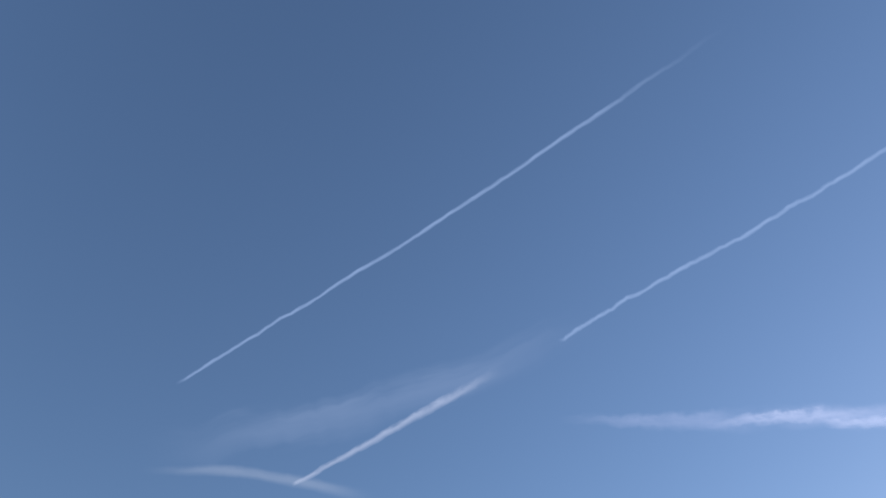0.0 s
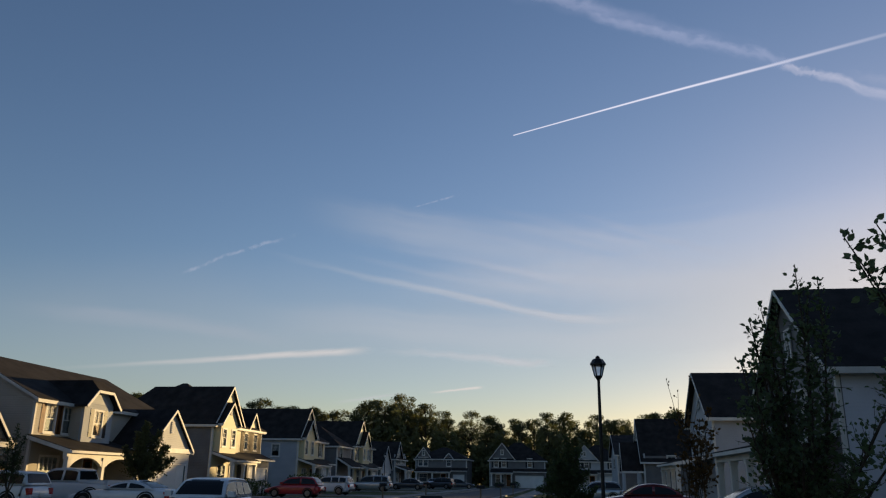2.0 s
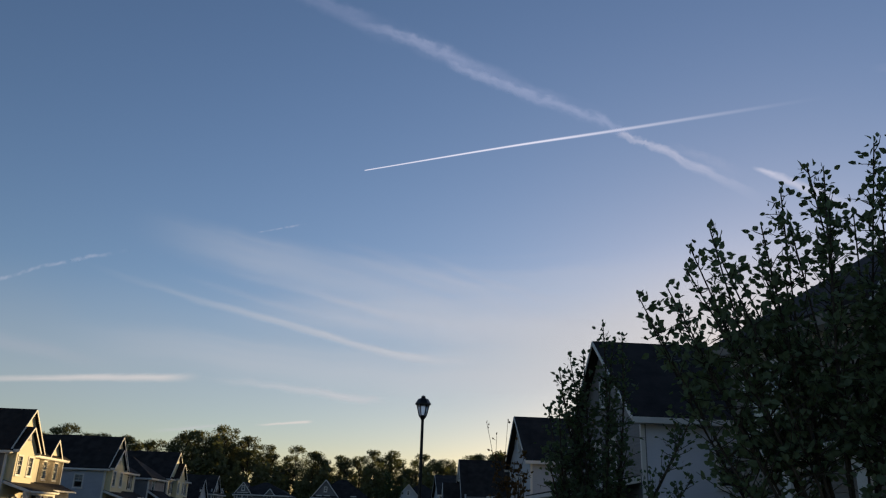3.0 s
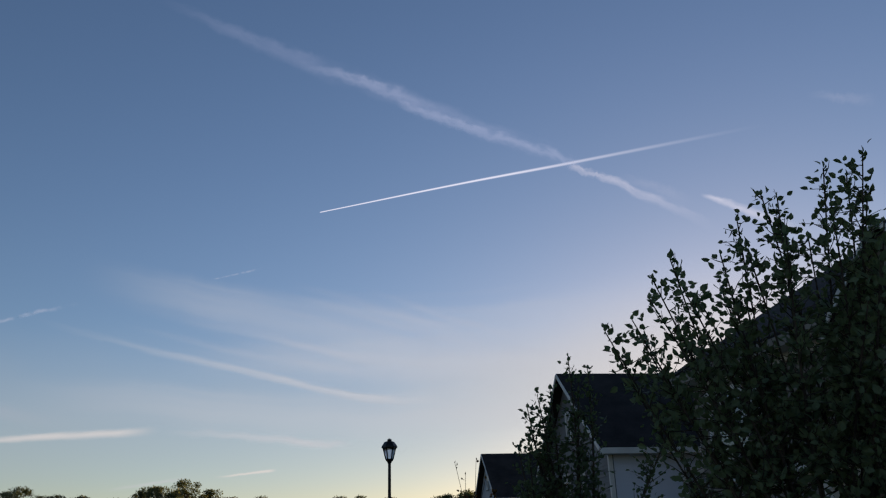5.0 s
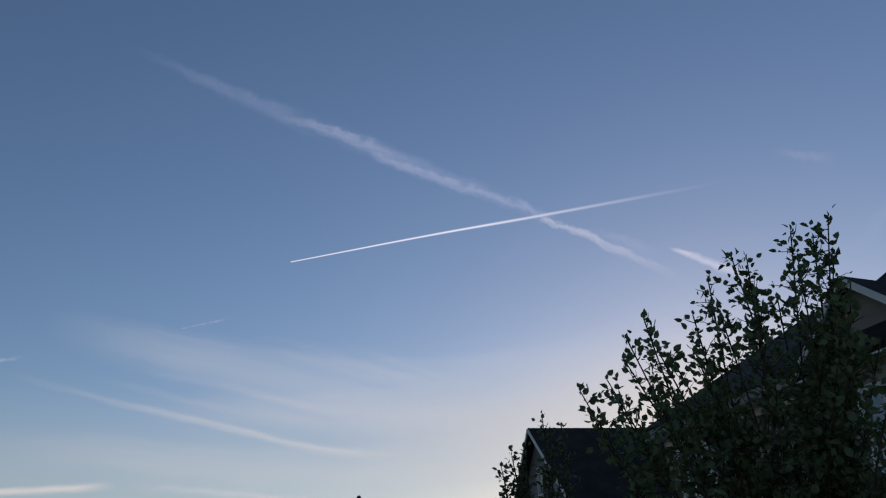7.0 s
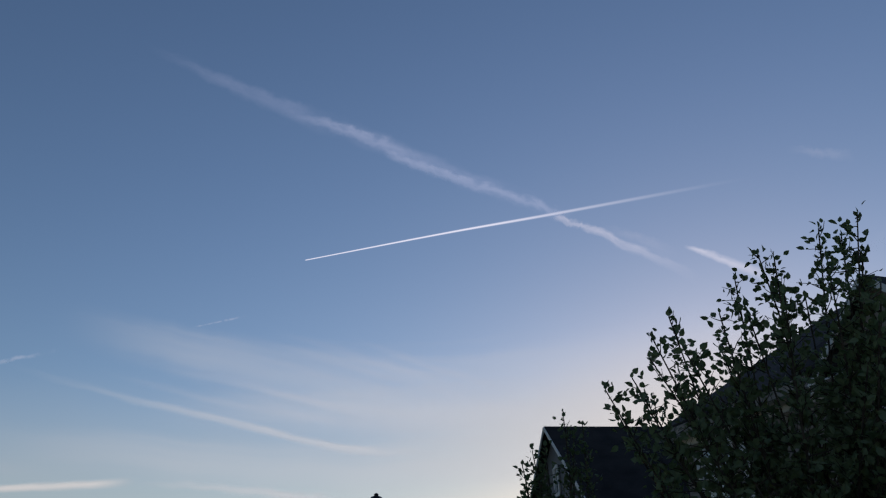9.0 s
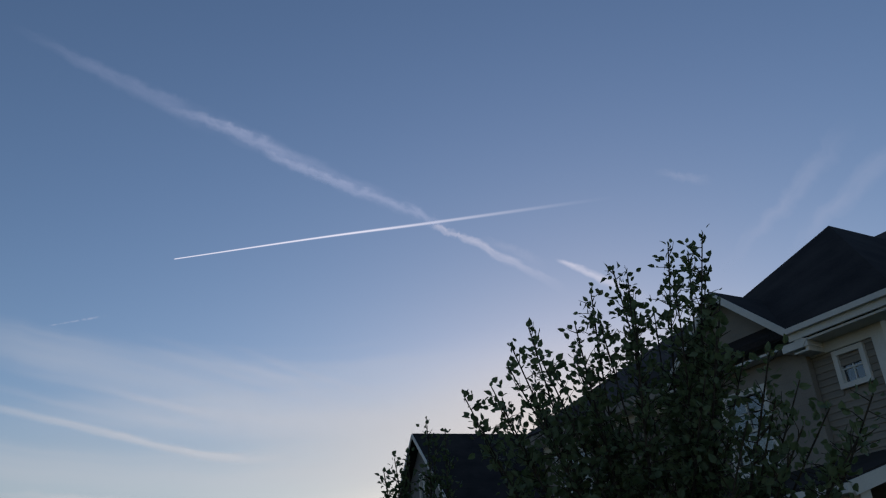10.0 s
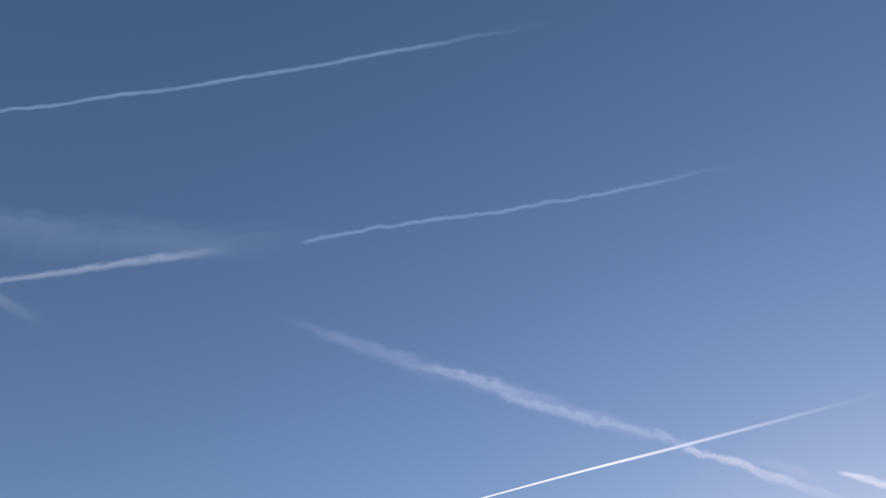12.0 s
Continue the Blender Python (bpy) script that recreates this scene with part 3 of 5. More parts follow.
    part("cornice", box(bmesh.new(), 7.3, GY - 0.56, 2.901, 13.0, GY - 0.06, 2.96), TRIM, ledge)
    for x in (7.7, 9.2, 10.9, 12.5):
        bm = bmesh.new()
        hexa(bm, ((x, GY - 0.1, 2.35), (x + 0.12, GY - 0.1, 2.35), (x + 0.12, GY - 0.06, 2.35), (x, GY - 0.06, 2.35)),
             ((x, GY - 0.42, 2.718), (x + 0.12, GY - 0.42, 2.718), (x + 0.12, GY - 0.06, 2.718), (x, GY - 0.06, 2.718)))
        part("bracket", bm, TRIM, ledge)
    window(H, FRONT, 9.86, 3.7, 0.5, 1.15, shut=BROWN, y=GY - 0.07, sw=0.28)
    lanterns(H, (7.45, GY - 0.06, 1.75), (12.8, GY - 0.06, 1.75))
    downspout(H, 6.9, -0.75, 2.9, 3.4)
    downspout(H, 0.2, -2.2, 0.3, 2.6)
    return H


def ledge_stones(H):
    """Stones on the garage front of the stone-gabled house, laid in courses, each one a piece."""
    rnd = random.Random(4)
    meshes = []
    for k in range(6):
        bm = bmesh.new()
        j = [rnd.uniform(0.9, 1.0) for _ in range(8)]
        hexa(bm, ((0, 0, 0), (1, 0, 0), (1, 1, 0), (0, 1, 0)), ((0, 0, 1), (1, 0, 1), (1, 1, 1), (0, 1, 1)))
        for v, q in zip(bm.verts, j):
            if v.co.y < 0.5:
                v.co.x, v.co.z = 0.5 + (v.co.x - 0.5) * q, 0.5 + (v.co.z - 0.5) * q
                v.co.y += (1 - q) * 1.5
        me = bpy.data.meshes.new("stone")
        bm.to_mesh(me)
        bm.free()
        me.materials.append(STONE)
        meshes.append(me)
    z = 0.02
    count, rest = 0, bmesh.new()
    while z < 5.75:
        h = rnd.uniform(0.11, 0.165)
        half = 3.06 if z < 2.9 else 3.06 * (1 - (z + h - 2.9) / 3.1) - 0.05
        x = 10.025 - half
        while x < 10.025 + half - 0.1:
            w = min(rnd.uniform(0.18, 0.48), 10.025 + half - x)
            in_door = x + w > 7.6 and x < 12.6 and z < 2.3
            in_win = x + w > 9.4 and x < 10.85 and z + h > 3.55 and z < 5.15
            in_ledge = z + h > 2.68 and z < 2.98
            if not (in_door or in_win or in_ledge) and w > 0.1 and count >= 300:
                y = -2.1 - rnd.uniform(0.035, 0.06)
                box(rest, x + 0.008, y, z + 0.008, x + w - 0.008, y + 0.07, z + h - 0.008)
            elif not (in_door or in_win or in_ledge) and w > 0.1:
                ob = new("stone", rnd.choice(meshes))
                ob.parent = H
                ob.matrix_basis = Matrix.LocRotScale((x + 0.008, -2.1 - rnd.uniform(0.035, 0.06), z + 0.008), None, (w - 0.016, 0.07, h - 0.016))
                count += 1
            x += w
        z += h
    tagged(part("stone_courses", rest, STONE, H), kind="stuff")


def clipped_roof(H, W, D, ze, rise, mat, over=0.3, cut=0.95, run=1.5):
    """A roof with its ridge along the front; the end at x = 0 is a gable with a clipped, hipped peak."""
    s, o, t, c = rise / (D / 2), over, 0.1, D / 2
    zo, zr = ze - s * o + t, ze + rise + t
    zc, k = zr - cut, cut / s
    bm = slab(bmesh.new(), ((-o, -o, zo), (W + o, -o, zo), (W + o, c, zr), (run, c, zr), (-o, c - k, zc)), t)
    slab(bm, ((-o, c + k, zc), (run, c, zr), (W + o, c, zr), (W + o, D + o, zo), (-o, D + o, zo)), t)
    slab(bm, ((-o, c - k, zc), (run, c, zr), (-o, c + k, zc)), t)
    part("roof", bm, ROOF, H)
    for x, pts in ((0.0, ((0, ze), (D, ze), (c + k, zc - t), (c - k, zc - t))), (W - 0.16, ((0, ze), (D, ze), (c, zr - t)))):
        bm = bmesh.new()
        a = [bm.verts.new((x, p[0], p[1])) for p in pts]
        b = [bm.verts.new((x + 0.16, p[0], p[1])) for p in pts]
        bm.faces.new(a[::-1]), bm.faces.new(b)
        for i in range(len(pts)):
            j = (i + 1) % len(pts)
            bm.faces.new((a[i], a[j], b[j], b[i]))
        part("gable_wall", bm, mat, H)
    x = -o - 0.02
    for p, q in (((-o, zo), (c - k, zc)), ((D + o, zo), (c + k, zc)), ((c - k, zc), (c + k, zc))):
        part("rake_board", beam(bmesh.new(), (x, p[0], p[1] - 0.1), (x, q[0], q[1] - 0.1), 0.04, 0.13), TRIM, H)
    for y in (-o, D + o):
        part("eave_board", box(bmesh.new(), -o, y - 0.03, zo - 0.24, W + o, y + 0.03, zo - 0.06), TRIM, H)
        part("soffit", box(bmesh.new(), -o + 0.02, min(y, y * 0 + (0 if y < 0 else D)), zo - 0.24, W + o, max(y, 0 if y < 0 else D), zo - 0.21), TRIM, H)


def house_arched_porch():
    H = thing("house", left_row(38.35, -27.6), "beige two-storey house with arched porch and clipped front gable", "house")
    up = [(0.95, 3.7, 0.85, 1.4), (2.5, 3.7, 0.85, 1.4)]
    body(H, 0, 13.6, 0, 9.6, 0, 5.45, BEIGE, front=holes_of(up + [(1.0, 0.9, 1.6, 1.5)]), mats=BEIGE)
    for w in up:
        window(H, FRONT, *w, shut=BROWN, drawn=0.95)
    window(H, FRONT, 1.0, 0.9, 1.6, 1.5, header=False, cols=4)
    front_door(H, 4.9, 0)
    clipped_roof(H, 13.6, 9.6, 5.45, 2.5, BEIGE)
    # bay with a clipped gable
    w = (4.2, 3.65, 0.85, 1.4)
    wall(H, FRONT, 3.15, 6.05, 3.2, 5.45, PALE, holes_of([w]), y=-0.8)
    wall(H, side_left(3.15, 0), 0.003, 0.63, 3.2, 5.45, BEIGE)
    wall(H, side_right(6.05, -0.8), 0.163, 0.797, 3.2, 5.45, BEIGE)
    window(H, FRONT, *w, shut=BLACK, y=-0.8, header=False)
    bm = bmesh.new()
    z0, zr = 5.3, 6.8
    for q in (((2.85, -1.15, z0), (3.80, -1.15, 6.22), (4.00, -0.5, zr), (4.00, 4.2, zr), (2.85, 4.2, z0)),
              ((6.35, -1.15, z0), (6.35, 4.2, z0), (5.15, 4.2, zr), (5.15, -0.5, zr), (5.35, -1.15, 6.22)),
              ((3.80, -1.15, 6.22), (5.35, -1.15, 6.22), (5.15, -0.5, zr), (4.00, -0.5, zr)),
              ((4.00, -0.5, zr), (5.15, -0.5, zr), (5.15, 4.2, zr), (4.00, 4.2, zr))):
        slab(bm, q, 0.12)
    part("roof", bm, ROOF, H)
    bm = bmesh.new()
    a = [bm.verts.new((x, -0.8, z)) for x, z in ((3.15, 5.45), (6.05, 5.45), (5.25, 6.17), (3.90, 6.17))]
    b = [bm.verts.new((v.co.x, -0.64, v.co.z)) for v in a]
    bm.faces.new(a), bm.faces.new(b[::-1])
    for k in range(4):
        bm.faces.new((a[k], b[k], b[(k + 1) % 4], a[(k + 1) % 4]))
    part("gable_wall", bm, PALE, H)
    for p, q in (((2.85, 5.2), (3.80, 6.12)), ((3.80, 6.12), (5.35, 6.12)), ((5.35, 6.12), (6.35, 5.2))):
        part("rake_board", beam(bmesh.new(), (p[0], -1.17, p[1]), (q[0], -1.17, q[1]), 0.04, 0.15), TRIM, H)
    porch(H, -0.35, 7.3, -2.3, -0.001, 2.75, 3.4, (-0.05, 3.15, 6.9), arches=True)
    G0, G1, GY = 7.5, 12.9, -2.6
    wall(H, FRONT, G0, G1, 0, 3.0, PALE, [(7.9, 0, 12.5, 2.13)], y=GY)
    wall(H, side_left(G0, 0), 0.003, 2.43, 0, 3.0, BEIGE)
    wall(H, side_right(G1, GY), 0.163, 2.597, 0, 3.0, BEIGE)
    gable(H, G0, G1, GY, 4, 3.2, 2.35, PALE, over=0.22, vent=True)
    part("band_board", box(bmesh.new(), G0 - 0.2, GY - 0.12, 2.9, G1 + 0.2, GY - 0.002, 3.2), TRIM, H)
    wall(H, FRONT, G0, G1, 3.0, 3.2, PALE, y=GY + 0.002)
    garage_door(H, 7.9, 12.5, GY, 2.13)
    return H


def house_front_gable(m, label, W, D, ze, zr, gw, mat, front, shut, small=True, garage=True, porch_to=None, side_windows=(), near_right=False, bay=None, deep=None, wing=None, peak=1.05):
    """A two-storey house with a tall front gable over x 0..gw, a lower wing beside it, porch and garage door."""
    H = thing("house", m, label, "house")
    up = [(gw * 0.18, 3.8, 0.8, 1.35), (gw * 0.42 + 0.3, 3.8, 0.8, 1.35)]
    if wing:
        up += [(gw + 0.75, 3.8, 0.7, 1.35), (gw + 2.95, 3.8, 0.7, 1.35)]
    elif W - gw > 2.6:
        up.append((gw + (W - gw) / 2 - 0.4, 3.8, 0.8, 1.35))
    low = [(gw * 0.25, 0.9, 1.5, 1.45)]
    body(H, 0, W, 0, D, 0, ze, mat, front=holes_of(up + low), left=holes_of(side_windows if not near_right else ()),
         right=holes_of(side_windows if near_right else ()), mats=front)
    for w in up:
        window(H, FRONT, *w, shut=shut, sw=0.3, drawn=0.9)
    window(H, FRONT, *low[0], header=False)
    for w in side_windows:
        window(H, side_right(W, 0) if near_right else side_left(0, D), *w, header=False)
    if wing:
        wall(H, FRONT, gw, W - 0.12, 3.5, ze - 0.12, wing, holes_of(up[2:]), y=-0.024, thick=0.02)
    hip(H, 0, W, 0, D, ze, (zr - ze) * peak)
    gable(H, 0, gw, 0, deep or D * 0.6, ze, zr - ze, front)
    if deep:
        s, o, c = (zr - ze) / (gw / 2), 0.26, gw / 2
        z0, z1, yb = ze - s * o + 0.09, zr + 0.09, deep + c
        bm = slab(bmesh.new(), ((-o, deep, z0), (c, deep, z1), (-o, yb, z0)), 0.09)
        slab(bm, ((c, deep, z1), (gw + o, deep, z0), (gw + o, yb, z0)), 0.09)
        slab(bm, ((-o, yb, z0), (c, deep, z1), (gw + o, yb, z0)), 0.09)
        part("hip_end", bm, ROOF, H)
    if bay:
        x0, x1 = bay
        wall(H, FRONT, x0, x1, 3.3, ze + 0.1, front, [(x0 + 0.35, 3.85, x0 + 1.1, 5.2), (x1 - 1.1, 3.85, x1 - 0.35, 5.2)], y=-0.55)
        wall(H, side_left(x0, 0), 0.003, 0.38, 3.3, ze + 0.1, front)
        wall(H, side_right(x1, -0.55), 0.163, 0.547, 3.3, ze + 0.1, front)
        for q in (x0 + 0.35, x1 - 1.1):
            window(H, FRONT, q, 3.85, 0.75, 1.35, y=-0.55, header=False, drawn=0.92)
        gable(H, x0, x1, -0.55, 1.2, ze + 0.1, (x1 - x0) * 0.48, front, over=0.25, vent=True)
    else:
        window(H, FRONT, gw / 2 - 0.22, ze + (zr - ze) * 0.3, 0.44, 0.8, y=-0.06, header=False, blind=False)
    if small:
        for c, half in (((gw + 2.35, 1.1),) if wing else ((gw + (W - gw) / 2, 0.85),)):
            gable(H, c - half, c + half, -0.12, 1.6, ze - 0.05, 1.2 * half, front, over=0.2)
    e = porch_to or gw * 0.95
    porch(H, 0.2, e, -1.7, -0.001, 2.8, 3.35, (0.5, e / 2, e - 0.3))
    front_door(H, e * 0.7, 0)
    if garage:
        g0, g1 = e + 0.35, W - 0.4
        wall(H, FRONT, e + 0.02, W, 0, 2.95, mat, [(g0 + 0.1, 0, g1, 2.13)], y=-0.9)
        wall(H, side_right(W, -0.9), 0.163, 0.897, 0, 2.95, mat)
        wall(H, side_left(e + 0.02, 0), 0.003, 0.73, 0, 2.95, mat)
        garage_door(H, g0 + 0.1, g1, -0.9, 2.13)
        bm = slab(bmesh.new(), ((e, -1.3, 2.95), (W + 0.3, -1.3, 2.95), (W + 0.3, -0.003, 3.5), (e, -0.003, 3.5)), 0.1)
        part("pent_roof", bm, ROOF, H)
        part("gutter", box(bmesh.new(), e, -1.4, 2.82, W + 0.3, -1.3, 2.95), TRIM, H)
    return H


H1 = house_stone_garage()
H2 = house_arched_porch()
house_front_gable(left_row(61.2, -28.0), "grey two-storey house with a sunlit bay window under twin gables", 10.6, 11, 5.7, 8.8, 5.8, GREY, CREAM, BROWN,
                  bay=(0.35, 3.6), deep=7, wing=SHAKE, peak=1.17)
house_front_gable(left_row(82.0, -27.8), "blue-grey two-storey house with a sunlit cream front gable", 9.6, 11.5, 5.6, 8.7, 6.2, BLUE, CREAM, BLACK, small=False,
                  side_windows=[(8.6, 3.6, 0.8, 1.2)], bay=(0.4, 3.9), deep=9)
H = thing("house", left_row(95.6, -27.4), "low grey wing of a house with garage and one upper window", "house")
body(H, 0, 6.5, 0, 9, 0, 5.4, GREY, front=[(1.4, 3.8, 2.4, 5.0)])
window(H, FRONT, 1.4, 3.8, 1.0, 1.2, header=False)
hip(H, 0, 6.5, 0, 9, 5.4, 2.2)
porch(H, 0.1, 6.3, -1.5, -0.001, 2.9, 3.8, (0.4, 6.0))
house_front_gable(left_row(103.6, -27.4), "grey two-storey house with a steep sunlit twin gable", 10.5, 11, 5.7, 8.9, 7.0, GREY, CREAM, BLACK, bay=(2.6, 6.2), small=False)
H = thing("house", left_row(117.6, -26.9), "grey one-storey garage wing with a pale front gable", "house")
body(H, 0, 7, 0, 9, 0, 3.0, GREY, front=[(1.2, 0, 5.8, 2.13)], mats=PALE)
garage_door(H, 1.2, 5.8, 0, 2.13)
gable(H, 0, 7, 0, 9, 3.0, 3.2, PALE, back=True)
lanterns(H, (0.8, 0, 1.8), (6.2, 0, 1.8))
house_front_gable(left_row(127.5, -26.9), "grey house with a small gable at the street's end", 9, 10, 4.6, 7.2, 5.5, GREY, PALE, BLACK, small=False)

# ---- the far end: fronts face the camera ----
house_front_gable(pose(-28.0, 152, 0), "grey two-storey house with a porch and hipped dark roof", 9.8, 9, 5.2, 7.2, 3.0, GREY, GREY, None, small=True, porch_to=7.0)
house_front_gable(pose(-14.0, 154, 0), "grey two-storey house with a steep front gable and garage gable", 10.5, 9, 5.2, 8.2, 4.8, GREY, GREY, BLACK, small=False)
house_front_gable(pose(1.5, 156, 0), "pale two-storey house with black shutters at the street's end", 10, 9, 5.2, 8.0, 5, PALE, PALE, BLACK, small=False)
house_front_gable(pose(-49, 158, 0), "grey house half hidden behind the row", 10, 9, 5.2, 8.0, 5, GREY, GREY, BLACK, small=False)

# ---- the row on the camera's side of the street: fronts face -x ----


def house_dark_gable(y_mid, label, x_front, half, ze, zr, D, mat, front, porch_on=True):
    """A front-gabled house whose ridge runs away from the street; its long dark roof slope faces the camera."""
    W = 2 * half
    H = thing("house", right_row(y_mid + half, x_front), label, "house")
    up = [(half - 1.5, 3.3, 0.8, 1.3), (half + 0.7, 3.3, 0.8, 1.3)]
    sw = [(2.6, 3.0, 0.9, 1.35), (6.4, 3.0, 0.9, 1.35)]
    body(H, 0, W, 0, D, 0, ze, mat, front=holes_of(up), right=holes_of(sw), mats=front)
    for w in up:
        window(H, FRONT, *w, shut=BLACK, sw=0.28)
    for w in sw:
        window(H, side_right(W, 0), *w, header=False)
    gable(H, 0, W, 0, D, ze, zr - ze, front, back=True, over=0.4)
    window(H, FRONT, half - 0.3, ze + 0.8, 0.6, 1.0, y=-0.06, header=False, blind=False)
    if porch_on:
        porch(H, 0.3, W - 0.3, -2.2, -0.001, 2.75, 3.2, (0.6, W * 0.36, W * 0.66, W - 0.6))
        front_door(H, W * 0.45, 0)
    return H


# Depth stretched out of sight so it shades the nearest house's side.
house_dark_gable(31.4, "pale grey two-storey house with a long dark shingled roof", 8.7, 4.6, 5.4, 8.78, 17, LILAC, GREY)
house_dark_gable(56.4, "blue-grey two-storey house with white trim and dark roof", 9.3, 4.4, 5.7, 8.78, 11, BLUE, BLUE)
# Unseen house, added behind its neighbour to fill the row and cast shade.
house_dark_gable(78.0, "unseen filler house with a dark roof behind its neighbour", 13.4, 4.2, 4.4, 7.6, 10, GREY, PALE, porch_on=False)
H = house_dark_gable(98.0, "grey house with a steep dark roof and pale gables", 8.95, 4.6, 4.0, 8.7, 12, GREY, PALE, porch_on=False)
gable(H, 5.4, 8.8, -2.2, 4, 3.0, 2.8, PALE, over=0.25)
wall(H, FRONT, 5.4, 8.8, 0, 3.0, PALE, y=-2.2)
gable(H, 4.3, 5.7, -0.3, 1.5, 6.6, 1.3, PALE, over=0.15)
# Width and depth shaped for the shadow it throws on the row opposite.
house_dark_gable(123.0, "grey house with a pale gable far down the street", 7.5, 7.0, 5.2, 8.1, 6.5, GREY, PALE, porch_on=False)


# ---- the nearest house, beside the camera ----
def house_near():
    H = thing("house", pose(10.99, 9.6, 0, 0, 0, -79.1), "taupe lap-sided two-storey house with white trim and navy-black shingled roof", "house")
    w = (-1.22, 5.06, 0.44, 0.5)
    wall(H, FRONT, -10.6, -0.303, 0, 6.05, BOARD, [(w[0], w[1], w[0] + w[2], w[1] + w[3])], y=0.03, thick=0.18)
    wall(H, side_right(-0.33, 0), 0.213, 13.0, 0, 6.05, BOARD, [(5.2, 3.8, 6.1, 5.2)], thick=0.18)
    wall(H, FRONT, -10.6, -0.54, 0, 6.05, BOARD, y=12.8)
    wall(H, side_left(-10.6, 12.78), 0.003, 12.56, 0, 6.05, BOARD)
    # small four-light window
    bm = bmesh.new()
    u, z, s, h = w
    c = 0.09
    part("casing", panel(bm, u - c, u + s + c, z - c, z + h + c, -0.05, 0.12, [(u, z, u + s, z + h)]), TRIM, H)
    lights = [(u + s / 2 * i + 0.013, z + h / 2 * k + 0.013, u + s / 2 * (i + 1) - 0.013, z + h / 2 * (k + 1) - 0.013) for i in range(2) for k in range(2)]
    f = part("window", panel(bmesh.new(), u + 0.001, u + s - 0.001, z + 0.001, z + h - 0.001, 0.02, 0.07, lights), TRIM, H)
    for i in range(2):
        for k in range(2):
            a, b = u + s / 2 * i, z + h / 2 * k
            part("pane", box(bmesh.new(), a + 0.014, 0.04, b + 0.014, a + s / 2 - 0.014, 0.046, b + h / 2 - 0.014), SKYGLASS, f)
    window(H, side_right(-0.33, 0), 5.2, 3.8, 0.9, 1.4, header=False)
    for a in ((-0.5, -0.035, -0.265, -0.004), (-0.296, -0.004, -0.265, 0.2)):
        part("corner_board", box(bmesh.new(), a[0], a[1], 0, a[2], a[3], 5.9), TRIM, H)
    part("frieze_board", box(bmesh.new(), -10.5, -0.03, 5.68, -0.5, 0.028, 5.95), TRIM, H)
    # main roof, ridge along the street
    zo, zr, t = 6.05, 10.1, 0.14
    bm = slab(bmesh.new(), ((-11.0, -0.45, zo + t), (0.45, -0.45, zo + t), (0.45, 6.5, zr + t), (-11.0, 6.5, zr + t)), t)
    slab(bm, ((-11.0, 6.5, zr + t), (0.45, 6.5, zr + t), (0.45, 13.4, zo + t), (-11.0, 13.4, zo + t)), t)
    part("roof", bm, ROOF, H)
    pts = ((0.0, 6.055), (13.0, 6.055), (6.5, 9.85))
    for u0, u1 in ((-0.33, -0.51), (-10.42, -10.6)):
        bm = bmesh.new()
        a = [bm.verts.new((u0, p[0], p[1])) for p in pts]
        b = [bm.verts.new((u1, p[0], p[1])) for p in pts]
        bm.faces.new(a), bm.faces.new(b[::-1])
        for k in range(3):
            bm.faces.new((a[k], b[k], b[(k + 1) % 3], a[(k + 1) % 3]))
        part("gable_wall", bm, BOARD, H)
    part("rake_board", beam(bmesh.new(), (0.47, -0.45, zo - 0.03), (0.47, 6.5, zr - 0.03), 0.04, 0.26), TRIM, H)
    part("rake_board", beam(bmesh.new(), (0.47, 13.4, zo - 0.03), (0.47, 6.5, zr - 0.03), 0.04, 0.26), TRIM, H)
    part("rake_soffit", slab(bmesh.new(), ((-0.32, -0.4, zo - 0.02), (0.45, -0.4, zo - 0.02), (0.45, 6.5, zr - 0.02), (-0.32, 6.5, zr - 0.02)), 0.02), TRIM, H)
    bm = box(bmesh.new(), -1.75, -0.5, zo - 0.11, 0.48, -0.45, zo + 0.12)
    box(bm, -1.75, -0.58, zo + 0.02, 0.48, -0.5, zo + 0.12)
    part("gutter", bm, TRIM, H)
    part("fascia", box(bmesh.new(), -10.95, -0.49, zo - 0.18, -5.3, -0.455, zo + 0.06), TAUPE, H)
    part("soffit", box(bmesh.new(), -10.9, -0.45, zo - 0.17, 0.4, 0.0, zo - 0.13), TRIM, H)
    # cross hip over the front
    zc, e = 9.4 + t, zo + t + 0.03
    r0, r1 = (-2.76, 3.3, zc), (-2.76, 5.9, zc)
    for q, h in ((((-6.3, -0.47, e), (0.4, -0.47, e), r0), 0.13), (((0.4, -0.47, e), r1, r0), 0.1), (((-6.3, -0.47, e), r0, r1), 0.1)):
        part("roof_slope", slab(bmesh.new(), q, h), ROOF, H)
    # small front gable on a shallow bay
    gable(H, -4.95, -1.75, -0.15, 2.6, 6.1, 1.4, TAUPE, over=0.3)
    wall(H, FRONT, -4.95, -1.75, 3.75, 6.1, TAUPE, [(-3.85, 4.0, -2.85, 5.4)], y=-0.15, thick=0.14)
    window(H, FRONT, -3.85, 4.0, 1.0, 1.4, y=-0.15, header=False, blind=False, glass=SKYGLASS)
    bm = box(bmesh.new(), -1.95, -0.48, 5.78, -1.4, -0.12, 5.92)
    part("eave_return", bm, TRIM, H)
    # far end of the front: a wide window and a white board
    window(H, FRONT, -9.85, 3.95, 1.3, 1.5, y=-0.08, header=False, blind=False, glass=SKYGLASS, cols=3)
    part("corner_board", box(bmesh.new(), -8.25, -0.07, 3.76, -7.95, -0.004, 5.67), TRIM, H)
